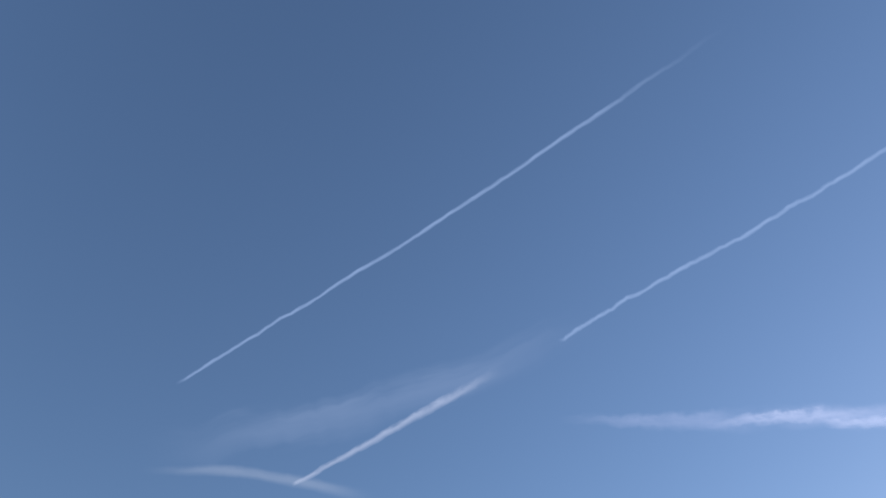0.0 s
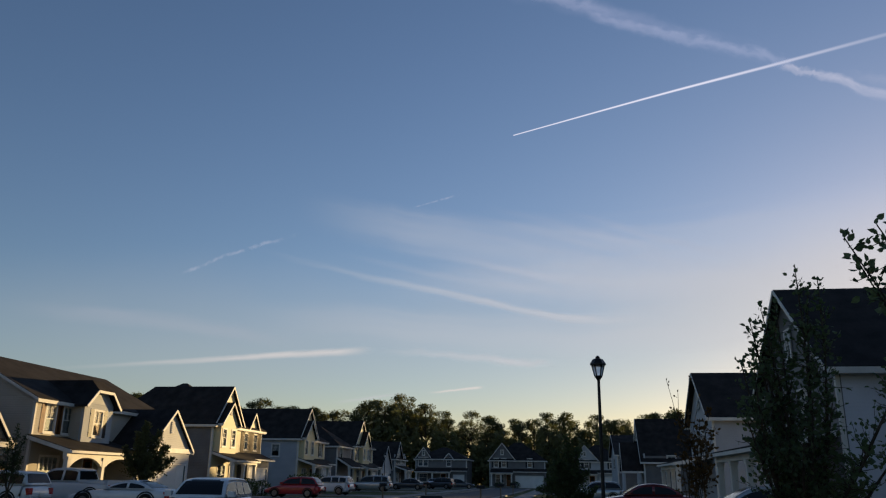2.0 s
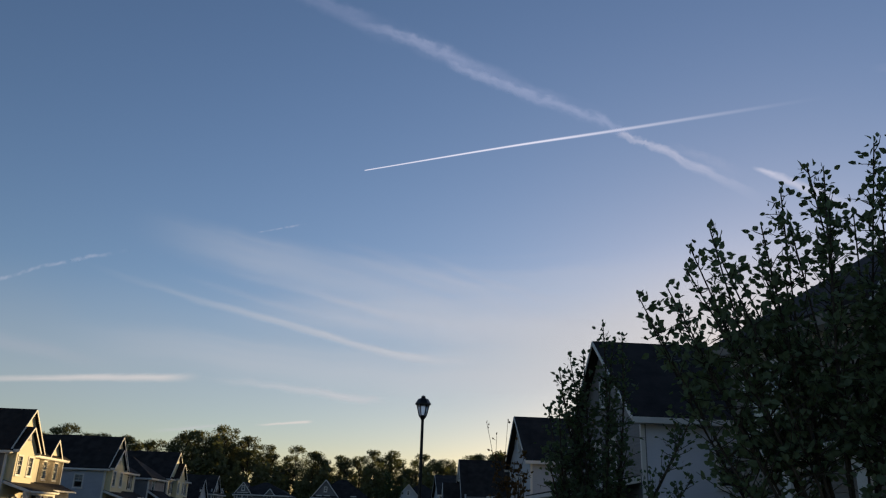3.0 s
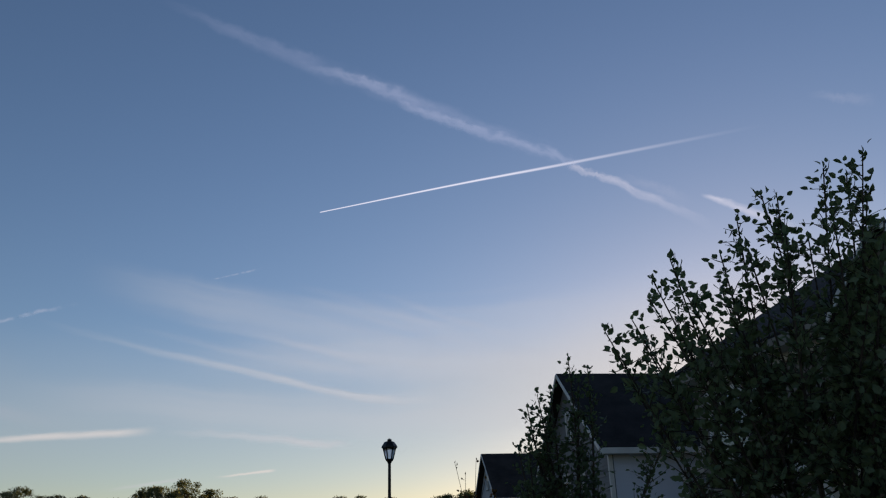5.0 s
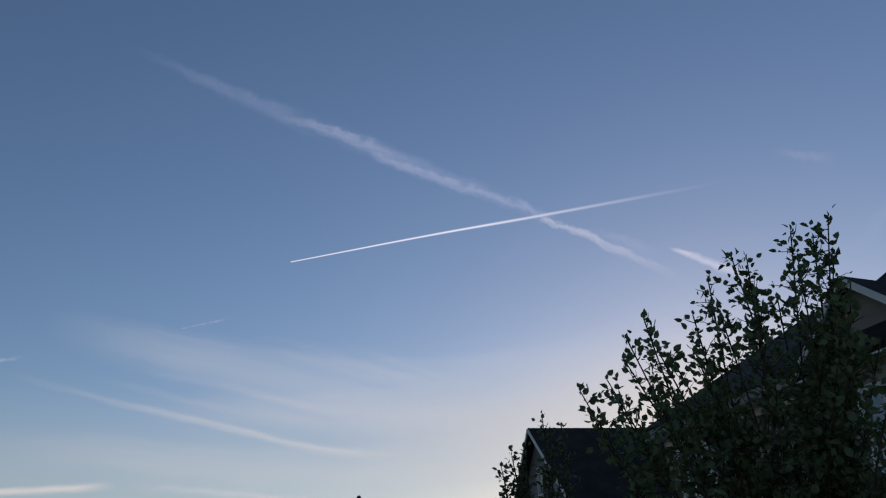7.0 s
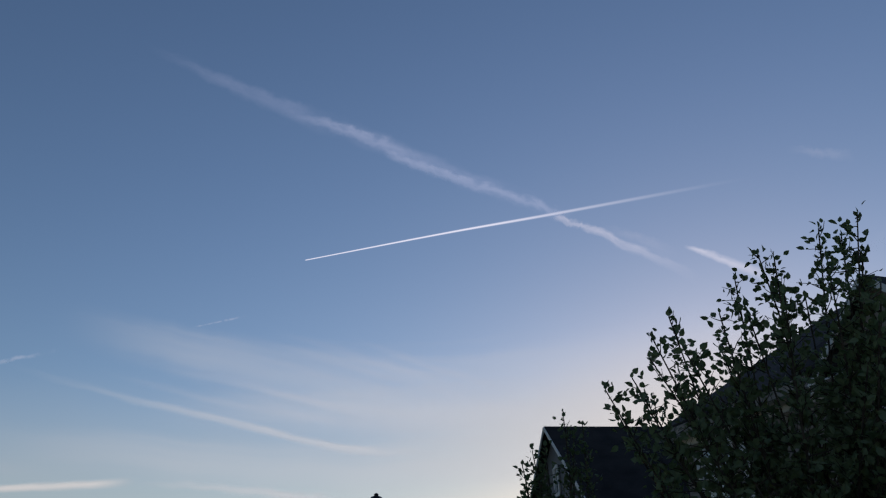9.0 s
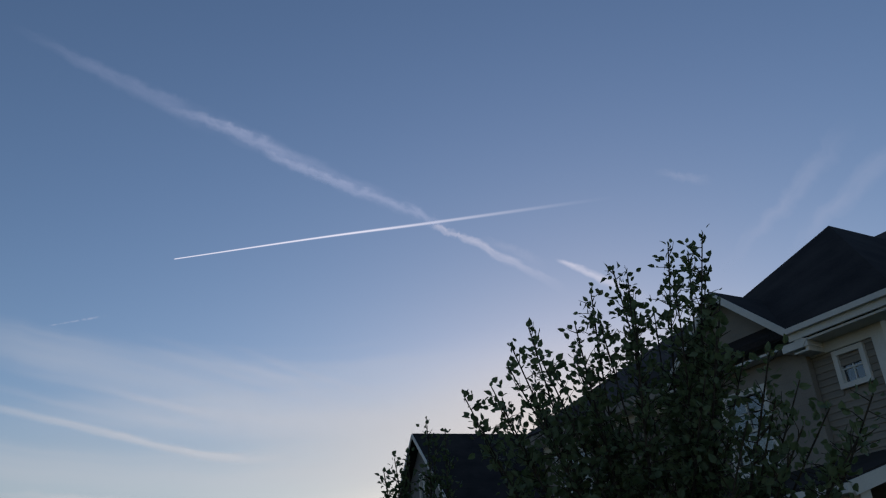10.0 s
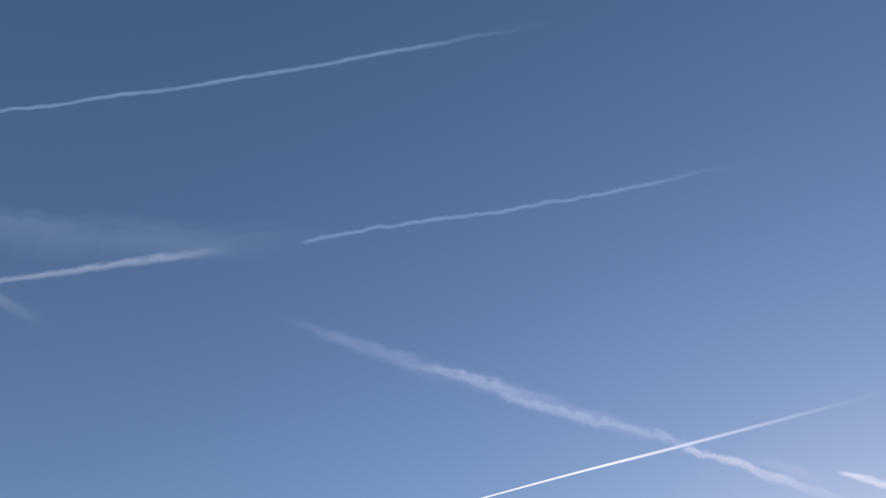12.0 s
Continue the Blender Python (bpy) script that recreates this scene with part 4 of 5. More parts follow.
    # porch roof
    porch(H, -6.2, 0.15, -2.2, -0.001, 3.15, 3.75, (-5.8, -3.9, -2.1, -0.2))
    front_door(H, -5.0, 0.03)
    # each lapped board is a piece
    n, ex = 50, 0.122
    bm = bmesh.new()
    hexa(bm, ((0, -0.022, 0), (1, -0.022, 0), (1, 0.02, 0), (0, 0.02, 0)), ((0, -0.004, 1.08), (1, -0.004, 1.08), (1, 0.02, 1.08), (0, 0.02, 1.08)))
    me = bpy.data.meshes.new("siding_board")
    bm.to_mesh(me)
    bm.free()
    me.materials.append(BOARD)
    hole = (w[0] - 0.09, w[0] + s + 0.09)
    for k in range(n):
        z0 = k * ex
        blocked = z0 + ex > w[1] - 0.09 and z0 < w[1] + h + 0.09
        for a, b in (((-10.55, hole[0]), (hole[1], -0.5)) if blocked else ((-10.55, -0.5),)):
            if z0 < 5.85:
                ob = new("siding_board", me)
                ob.parent = H
                ob.matrix_basis = Matrix.LocRotScale((a, 0.025, z0), None, (b - a, 1, ex))
    for k in range(80):
        z0 = k * ex
        a, b = 0.2, 12.9
        if z0 > 5.85:
            q = (z0 + ex - 5.9) / 0.607
            a, b = q + 0.1, 12.9 - q
        if b - a < 0.4:
            break
        for p, r in (((a, 5.1), (6.2, b)) if 3.68 < z0 + ex and z0 < 5.3 else ((a, b),)):
            ob = new("siding_board", me)
            ob.parent = H
            ob.matrix_basis = side_right(-0.325, 0) @ Matrix.LocRotScale((p, 0, z0), None, (r - p, 1, ex))
    return H


# ---- vehicles ----
def rings(bm, sections):
    """Skin a row of cross-sections with the same number of points, capped at both ends."""
    rows = [[bm.verts.new(p) for p in s] for s in sections]
    k = len(rows[0])
    for a, b in zip(rows, rows[1:]):
        for i in range(k):
            bm.faces.new((a[i], b[i], b[(i + 1) % k], a[(i + 1) % k]))
    bm.faces.new(rows[0])
    bm.faces.new(rows[-1][::-1])
    bmesh.ops.recalc_face_normals(bm, faces=bm.faces[:])
    return bm


def soften(line, times=1, closed=False):
    """Cut the corners of a row of points, keeping its ends unless it is closed."""
    p = np.array(line, float)
    for _ in range(times):
        a, b = (p, np.roll(p, -1, axis=0)) if closed else (p[:-1], p[1:])
        q = np.stack([0.75 * a + 0.25 * b, 0.25 * a + 0.75 * b], 1).reshape(-1, *p.shape[1:])
        p = q if closed else np.concatenate([p[:1], q, p[-1:]])
    return p


def rounded(bm, sections):
    s = soften([soften(q, 2, True) for q in sections], 2)
    return rings(bm, [[tuple(p) for p in q] for q in s])


SHAPES = {  # length, width, height, belt, hood, tail, glass low front/back, glass top front/back, wheel radius
    "suv": (4.45, 1.84, 1.6, 1.04, 0.98, 1.02, 0.75, -2.1, 0.25, -1.85, 0.35),
    "wagon": (4.45, 1.76, 1.5, 0.96, 0.9, 0.95, 0.85, -2.1, 0.2, -1.8, 0.33),
    "hatch": (4.3, 1.78, 1.5, 0.95, 0.85, 0.9, 0.95, -1.95, 0.2, -1.5, 0.32),
    "minivan": (4.9, 1.95, 1.72, 1.05, 0.95, 1.0, 1.25, -2.3, 0.45, -2.0, 0.34),
    "sedan": (4.7, 1.82, 1.44, 0.95, 0.86, 0.95, 0.85, -1.75, 0.05, -1.0, 0.33),
    "coupe": (4.7, 1.88, 1.27, 0.9, 0.85, 0.91, 0.65, -1.7, -0.15, -0.85, 0.36),
    "pickup": (5.6, 1.95, 1.78, 1.14, 1.06, 1.1, 1.0, -1.2, 0.4, -1.0, 0.4),
}


def car(kind, m, material, label):
    """A parked car, heading along its own +x, on its wheels."""
    L, W, Hh, belt, hood, tail, g0, g1, t0, t1, r = SHAPES[kind]
    C = thing("pickup_truck" if kind == "pickup" else "car", m, label, "pickup truck" if kind == "pickup" else "car", "parked cars")
    h, w = L / 2, W / 2

    def section(x, zb, zt, ww):
        return [(x, -ww * 0.9, zb), (x, -ww, zb + 0.18), (x, -ww, zt - 0.18), (x, -ww * 0.9, zt), (x, ww * 0.9, zt), (x, ww, zt - 0.18), (x, ww, zb + 0.18), (x, ww * 0.9, zb)]

    bm = rounded(bmesh.new(), [section(-h, 0.42, tail - 0.25, w * 0.8), section(-h + 0.08, 0.32, tail - 0.03, w * 0.92), section(-h + 0.5, 0.25, tail, w),
                             section(g1, 0.22, belt, w), section(g0 - 0.2, 0.22, belt - 0.02, w), section(g0 + 0.1, 0.22, hood + 0.04, w),
                             section(h - 0.6, 0.24, hood - 0.08, w * 0.97), section(h - 0.1, 0.3, hood - 0.2, w * 0.88), section(h, 0.4, hood - 0.32, w * 0.76)])
    part("body", bm, material, C, smooth=True)
    if kind == "pickup":
        bm = box(bmesh.new(), -h + 0.08, -w + 0.12, tail - 0.02, -1.25, -w + 0.02, tail + 0.1)
        box(bm, -h + 0.08, w - 0.12, tail - 0.02, -1.25, w - 0.02, tail + 0.1)
        box(bm, -h + 0.04, -w + 0.02, tail - 0.3, -h + 0.12, w - 0.02, tail + 0.1)
        part("bed_rail", bm, material, C)
    a, b, q = w * 0.92, w * 0.74, Hh - 0.06
    mid = (t0 + t1) / 2
    line = [(g1, belt, 0.0), (g1 + (t1 - g1) * 0.6, belt + (q - belt) * 0.72, 0.72), (t1, q - 0.02, 0.97), (mid, q + 0.02, 1.0), (t0, q - 0.02, 0.97),
            (t0 + (g0 - t0) * 0.4, belt + (q - belt) * 0.66, 0.66), (g0, belt - 0.02, 0.0)]
    line = [tuple(p) for p in soften(line, 2)]
    gm = rings(bmesh.new(), [[(x, -a, belt - 0.04), (x, -a + (a - b) * f, z), (x, -a * 0.5, z + 0.03 * f), (x, a * 0.5, z + 0.03 * f), (x, a - (a - b) * f, z), (x, a, belt - 0.04)] for x, z, f in line])
    part("cabin", gm, material, C, smooth=True)
    tx, tz = [p[0] for p in line], [p[1] for p in line]

    def side_y(z):
        return a - (a - b) * (z - belt + 0.04) / (q - belt + 0.04)

    pane_ends = [(g1 + 0.16, mid - 0.06), (mid + 0.06, g0 - 0.1)]
    if kind in ("suv", "wagon", "minivan"):
        cut = g1 + 0.85
        pane_ends = [(g1 + 0.22, cut - 0.05), (cut + 0.05, mid + 0.2), (mid + 0.3, g0 - 0.1)]
    for sgn in (-1, 1):
        for u0, u1 in pane_ends:
            cols = []
            for x in np.linspace(u0, u1, 9):
                lo = belt + 0.03
                hi = min(float(np.interp(x, tx, tz)) - 0.08, q - 0.07)
                if hi > lo + 0.03:
                    cols.append((float(x), lo, hi))
            if len(cols) > 2:
                secs = [[(x, sgn * (side_y(lo) + 0.012), lo), (x, sgn * (side_y(hi) + 0.012), hi), (x, sgn * (side_y(hi) - 0.03), hi), (x, sgn * (side_y(lo) - 0.03), lo)] for x, lo, hi in cols]
                part("side_window", rings(bmesh.new(), secs), CARGLASS, C)
    for name, pick, dx in (("windscreen", [p for p in line if p[0] >= t0 - 0.02], 0.014), ("rear_window", [p for p in line if p[0] <= t1 + 0.02], -0.014)):
        pick = [p for p in pick if belt + 0.03 < p[1]]
        if len(pick) > 1:
            secs = [[(x + dx, -(a - (a - b) * f - 0.09), z + 0.012), (x + dx, -a * 0.5, z + 0.03 * f + 0.012), (x + dx, a * 0.5, z + 0.03 * f + 0.012), (x + dx, a - (a - b) * f - 0.09, z + 0.012),
                     (x - dx, a - (a - b) * f - 0.09, z - 0.03), (x - dx, -(a - (a - b) * f - 0.09), z - 0.03)] for x, z, f in pick]
            part(name, rings(bmesh.new(), secs), CARGLASS, C)
    tops = [(t1 - 0.08, q - 0.05), (t1 + 0.1, q + 0.01), (mid, q + 0.045), (t0 - 0.15, q + 0.01), (t0 + 0.1, q - 0.06)]
    tops = [tuple(p) for p in soften(tops, 2)]
    rm = rings(bmesh.new(), [[(x, -b - 0.035, z - 0.05), (x, -b + 0.02, z + 0.0), (x, -b + 0.16, z + 0.02), (x, b - 0.16, z + 0.02), (x, b - 0.02, z + 0.0), (x, b + 0.035, z - 0.05)] for x, z in tops])
    part("roof", rm, material, C, smooth=True)
    for s in (-1, 1):
        bm = box(bmesh.new(), g0 - 0.3, s * (w + 0.08) - 0.1, belt - 0.02, g0 - 0.12, s * (w + 0.08) + 0.1, belt + 0.14)
        part("mirror", bm, material, C)
        part("headlight", box(bmesh.new(), h - 0.28, s * w * 0.66 - 0.16, hood - 0.3, h - 0.06, s * w * 0.66 + 0.14, hood - 0.19), LENS_CLEAR, C)
        part("tail_light", box(bmesh.new(), -h - 0.005, s * w * 0.74 - 0.12, tail - 0.38, -h + 0.15, s * w * 0.74 + 0.15, tail - 0.12), LENS_RED, C)
        for x in (h - 0.88, -h + 0.9):
            bm = tube(bmesh.new(), ((x, s * (w - 0.24), r), (x, s * (w - 0.22), r), (x, s * (w + 0.0), r), (x, s * (w + 0.02), r)), (r * 0.9, r, r, r * 0.92), 20)
            wheel = part("wheel", bm, TYRE, C)
            bm = tube(bmesh.new(), ((x, s * (w + 0.0), r), (x, s * (w + 0.03), r)), (r * 0.64, r * 0.6), 14)
            part("rim", bm, ALLOY, wheel)
            arc = [(math.cos(math.pi * i / 14), math.sin(math.pi * i / 14)) for i in range(15)]
            bm = rings(bmesh.new(), [[(x + c0 * q0, s * y0, r + s0 * q0) for q0, y0 in ((r + 0.03, w - 0.08), (r + 0.09, w - 0.08), (r + 0.09, w + 0.015), (r + 0.03, w + 0.015))] for c0, s0 in arc])
            part("wheel_arch", bm, DARKPLASTIC, C)
    part("front_bumper", box(bmesh.new(), h - 0.12, -w * 0.7, 0.28, h + 0.03, w * 0.7, 0.45), DARKPLASTIC, C)
    part("rear_bumper", box(bmesh.new(), -h - 0.05, -w * 0.78, 0.32, -h + 0.1, w * 0.78, 0.5), DARKPLASTIC, C)
    part("number_plate", box(bmesh.new(), -h - 0.065, -0.15, 0.55, -h - 0.05, 0.15, 0.7), TRIM, C)
    return C


def parked(x, y, rz):
    return pose(x, y, 0.055, 0, 0, rz)


house_near()
car("suv", parked(-24.0, 31.5, 180), CAR_WHITE, "white sport utility car nosed up to the stone garage")
car("pickup", parked(-24.6, 37.5, 180), CAR_WHITE, "white pickup truck with an extended cab")
car("coupe", parked(-19.3, 33.9, 180), CAR_WHITE, "white two-door coupe on the driveway")
car("wagon", pose(-10.9, 23.9, 0.02, 0, 0, -84), CAR_WHITE, "pale white station wagon parked at the kerb")
car("hatch", parked(-19.9, 58.6, 180), CAR_RED, "bright red hatchback on a driveway")
car("suv", parked(-20.6, 69.6, 175), CAR_WHITE, "white sport utility car with dark glass")
car("minivan", parked(-21.6, 89.5, 180), CAR_SILVER, "silver minivan on a driveway")
car("sedan", parked(-20.5, 106, 180), CAR_DARK, "dark sedan on a driveway")
car("suv", parked(-18.4, 120, 170), CAR_DARK, "dark sport utility car on a driveway")
car("sedan", parked(-16.2, 126, 10), CAR_DARK, "dark blue sedan at the street's end")
car("sedan", parked(-23.6, 146.8, 90), CAR_WHITE, "white sedan before the far house")
car("sedan", parked(-21.2, 146.8, 90), CAR_WHITE, "white sedan before the far house")
car("sedan", parked(3.5, 38.6, 180), CAR_MAROON, "dark red sedan on a driveway")
car("sedan", parked(5.8, 27.0, 180), CAR_SILVER, "silver sedan on a driveway behind the young tree")
car("hatch", parked(2.4, 64, 180), CAR_SILVER, "silver hatchback on a driveway")


# ---- street furniture ----
def street_lamp(x, y, tall, label):
    P = thing("street_lamp", pose(x, y, 0), label, "street lamp", "street lamps")
    part("base", tube(bmesh.new(), ((0, 0, 0), (0, 0, 0.12), (0, 0, 0.3), (0, 0, 0.75), (0, 0, 0.85)), (0.2, 0.2, 0.14, 0.11, 0.07), 16), METAL, P)
    part("post", tube(bmesh.new(), ((0, 0, 0.85), (0, 0, tall - 0.62), (0, 0, tall - 0.55)), (0.05, 0.036, 0.07), 14), METAL, P)
    z = tall - 0.55
    head = part("lantern", tube(bmesh.new(), ((0, 0, z), (0, 0, z + 0.05)), (0.085, 0.105), 6), METAL, P)
    part("lamp_glass", tube(bmesh.new(), ((0, 0, z + 0.052), (0, 0, z + 0.32)), (0.092, 0.155), 6), LAMPGLASS, head)
    for k in range(6):
        t = k * math.tau / 6
        c, s = math.cos(t), math.sin(t)
        part("rib", beam(bmesh.new(), (0.096 * c, 0.096 * s, z + 0.05), (0.161 * c, 0.161 * s, z + 0.32), 0.022, 0.022), METAL, head)
    part("cap", tube(bmesh.new(), ((0, 0, z + 0.32), (0, 0, z + 0.36), (0, 0, z + 0.47), (0, 0, z + 0.5), (0, 0, z + 0.53), (0, 0, z + 0.56)), (0.2, 0.2, 0.13, 0.05, 0.06, 0.02), 6), METAL, head)


street_lamp(0.93, 20.3, 4.64, "black iron post-top street lamp with a six-sided lantern")
street_lamp(-21.5, 96.0, 4.4, "black iron post-top street lamp on the far verge")


def mailbox(x, y):
    P = thing("mailbox", pose(x, y, 0, 0, 0, 90), "dark mailbox on a weathered wooden post at the verge", "mailbox", "mailboxes")
    part("post", box(bmesh.new(), -0.05, -0.05, 0, 0.05, 0.05, 1.0), WOOD, P)
    bm, k = bmesh.new(), 8
    sec = [(-0.09, 0), (0.09, 0)] + [(0.09 * math.cos(math.pi * i / k), 0.12 + 0.09 * math.sin(math.pi * i / k)) for i in range(k + 1)]
    rings(bm, [[(q, -0.25, 1.0 + z) for q, z in sec], [(q, 0.25, 1.0 + z) for q, z in sec]])
    part("box", bm, DARKPLASTIC, P)


for y in (50, 66, 82):
    mailbox(-5.1, y)
for y in (56, 74):
    mailbox(-12.6, y)

P = thing("rubbish_bin", pose(-4.0, 24.5, 0, 0, 0, 12), "dark wheeled rubbish bin at the verge", "rubbish bin")
bm = bmesh.new()
hexa(bm, ((-0.26, -0.28, 0.05), (0.26, -0.28, 0.05), (0.26, 0.28, 0.05), (-0.26, 0.28, 0.05)), ((-0.33, -0.36, 1.0), (0.33, -0.36, 1.0), (0.33, 0.36, 1.0), (-0.33, 0.36, 1.0)))
part("bin_body", bm, DARKPLASTIC, P)
part("lid", hexa(lm := bmesh.new(), ((-0.36, -0.4, 1.0), (0.36, -0.4, 1.0), (0.36, 0.42, 1.0), (-0.36, 0.42, 1.0)), ((-0.3, -0.33, 1.08), (0.3, -0.33, 1.08), (0.3, 0.36, 1.08), (-0.3, 0.36, 1.08))) or lm, DARKPLASTIC, P)
for s in (-0.27, 0.27):
    part("wheel", tube(bmesh.new(), ((s - 0.03, 0.3, 0.11), (s + 0.03, 0.3, 0.11)), (0.11, 0.11), 12), TYRE, P)


# ---- plants ----
def leaf_mesh(name, centres, dirs, size, mat, rng, wide=0.78):
    """One mesh of many folded leaves; each leaf is a fan of six triangles about its midrib."""
    n = len(centres)
    c, d = np.asarray(centres, float), np.asarray(dirs, float)
    d /= np.linalg.norm(d, axis=1)[:, None] + 1e-9
    s = np.cross(d, rng.normal(size=(n, 3)))
    s /= np.linalg.norm(s, axis=1)[:, None] + 1e-9
    u = np.cross(s, d)
    k = (size * rng.uniform(0.6, 1.25, n))[:, None]
    e = k * wide / 2
    v = np.stack([c, c + d * k * 0.28 + s * e * 0.85 + u * k * 0.1, c + d * k * 0.62 + s * e * 0.8 + u * k * 0.08, c + d * k - u * k * 0.06,
                  c + d * k * 0.62 - s * e * 0.8 + u * k * 0.08, c + d * k * 0.28 - s * e * 0.85 + u * k * 0.1, c + d * k * 0.5], 1).reshape(-1, 3)
    base = (np.arange(n) * 7)[:, None]
    tri = np.array([[i, (i + 1) % 6, 6] for i in range(6)])
    f = (base[:, None, :] + tri[None]).reshape(-1, 3)
    me = bpy.data.meshes.new(name)
    me.from_pydata(v.tolist(), [], f.tolist())
    me.materials.append(mat)
    return me


def crown_part(name, me, parent):
    ob = new(name, me)
    ob.parent = parent
    return tagged(ob, kind="stuff")


def stem(bm, a, b, r0, r1, bend, rng, sides=6, k=6):
    a, b = np.array(a, float), np.array(b, float)
    off = rng.normal(size=3) * bend
    pts = [tuple(a + (b - a) * t + off * math.sin(math.pi * t)) for t in np.linspace(0, 1, k)]
    tube(bm, pts, [r0 + (r1 - r0) * t for t in np.linspace(0, 1, k)], sides)
    return np.array(pts)


def young_tree(place, tips, size, label, mat, seed, low=0.3, per=70, twig=0.45, name="young_tree", single=0, thick=0.028, fall=0.8):
    """A many-stemmed young tree: upright shoots to the given tips, twigs along them and leaves along the twigs."""
    rng = np.random.default_rng(seed)
    T = thing(name, pose(*place), label, "tree")
    base = np.array(place, float)
    wood, cs, ds = bmesh.new(), [], []
    fork = np.array((0, 0, 0.9))
    stem(wood, (0, 0, 0), fork, 0.06, 0.05, 0.03, rng, 8)
    for tip in tips:
        tip = np.array(tip, float) - base
        start = fork * rng.uniform(0.75, 1.0)
        pts = stem(wood, start, tip, thick, 0.005, 0.07, rng, 6, 8)
        length = np.linalg.norm(tip - start)
        for _ in range(int(per * length / 2.5)):
            t = low + (1 - low) * rng.uniform(0, 1) ** fall
            i = min(int(t * 7), 6)
            p = pts[i] + (pts[i + 1] - pts[i]) * (t * 7 - i)
            way = rng.normal(size=3) * (0.7, 0.7, 0.4) + (0, 0, 0.6)
            way /= np.linalg.norm(way)
            reach = twig * (1.12 - t) * rng.uniform(0.3, 1.2) + 0.05
            q = p + way * reach
            if reach > 0.12:
                tube(wood, [tuple(p), tuple((p + q) / 2 + rng.normal(size=3) * 0.01), tuple(q)], (0.005, 0.0035, 0.002), 3)
            for s in np.arange(0.3, 1.01, max(0.045 / reach, 0.12)):
                cs.append(p + way * reach * s + rng.normal(size=3) * 0.015)
                d = way * 0.6 + rng.normal(size=3) * 0.6 + (0, 0, 0.1)
                ds.append(d)
        cs.append(pts[-1])
        ds.append((0.1, 0, 1.0))
    part("stem", wood, BARK, T)
    cs, ds = np.array(cs), np.array(ds)
    order = np.argsort(-cs[:, 2])
    if single:
        me = leaf_mesh("leaf", [(0, 0, 0)], [(0, 0, 1)], 1.0, mat, rng)
        for k in order[:single]:
            ob = new("leaf", me)
            ob.parent = T
            q = Vector(ds[k]).to_track_quat("Z", "Y").to_matrix().to_4x4()
            sc = size * rng.uniform(0.7, 1.25)
            ob.matrix_basis = Matrix.Translation(cs[k]) @ q @ Matrix.Rotation(rng.uniform(0, 2 * math.pi), 4, "Z") @ Matrix.Scale(sc, 4)
        order = order[single:]
    crown_part("crown", leaf_mesh("crown", cs[order], ds[order], size, mat, rng), T)
    return T


def at_sight(az, el, d):
    """A place d metres off, seen in that direction from the standing place."""
    v = heading(az, 0, d)
    return (v.x, v.y, EYE + d * math.tan(radians(el)))


rnd = np.random.default_rng(11)
NEAR_TIPS = [at_sight(a, e - 0.3, d) for a, e, d in (
    (-19.3, 15.7, 5.9), (-21.3, 16.3, 6.0), (-23.1, 18.9, 6.0), (-22.7, 17.6, 5.8), (-24.5, 20.2, 6.1), (-25.1, 18.1, 5.9), (-26.0, 17.3, 6.2), (-28.0, 20.0, 5.9), (-27.7, 17.4, 6.1), (-29.5, 22.0, 6.0), (-29.8, 20.2, 5.8), (-31.4, 23.4, 6.1), (-32.4, 22.9, 6.0), (-32.5, 20.6, 5.7), (-33.8, 20.0, 6.2), (-35.7, 24.3, 6.1), (-35.7, 22.2, 5.8), (-37.0, 23.6, 6.2), (-38.3, 24.7, 5.9), (-37.9, 21.9, 6.0), (-38.5, 20.2, 5.8), (-20.0, 13.9, 6.1), (-21.9, 14.6, 5.8), (-25.0, 15.1, 6.3), (-29.1, 16.5, 6.2))]
NEAR_TIPS += [at_sight(a, e - 0.3, d) for a, e, d in (
    (-37.8, 18.0, 5.6), (-39.2, 16.2, 5.8), (-40.9, 16.3, 5.5), (-40.6, 13.4, 5.6), (-42.3, 14.2, 5.9), (-41.8, 11.4, 5.4), (-43.6, 12.2, 5.7), (-44.8, 10.3, 5.3), (-46.3, 12.7, 5.5), (-38.5, 12.2, 5.4), (-36.5, 15.5, 5.6), (-43.1, 9.1, 5.4))]
NEAR_TIPS += [at_sight(rnd.uniform(-25, -16.5), rnd.uniform(-3, 9.5), rnd.uniform(5.6, 6.8)) for _ in range(2)]
young_tree((3.15, 5.1, 0), NEAR_TIPS, 0.063, "young pear tree in full dark green leaf on the front lawn", LEAF_NEAR, 3, per=56, twig=0.5, low=0.42, single=290, thick=0.014, fall=1.1)
SMALL_TIPS = [at_sight(*q) for q in ((-16.2, 13.5, 9.0), (-17.5, 12.9, 9.2), (-13.8, 11.1, 8.9), (-13.0, 10.4, 9.0), (-14.7, 11.6, 9.1), (-12.2, 7.6, 8.8), (-13.1, 8.9, 9.0), (-16.8, 12.2, 9.1), (-14.2, 9.4, 9.0))]
SMALL_TIPS += [at_sight(rnd.uniform(-19, -11.5), rnd.uniform(0, 9), rnd.uniform(8.3, 9.6)) for _ in range(11)]
SMALL_TIPS += [at_sight(rnd.uniform(-24, -17), rnd.uniform(-2, 9), rnd.uniform(8.3, 9.6)) for _ in range(5)]
young_tree((2.35, 8.65, 0), SMALL_TIPS, 0.058, "slender young tree with small leaves on the lawn", LEAF_NEAR, 5, per=85, low=0.15)
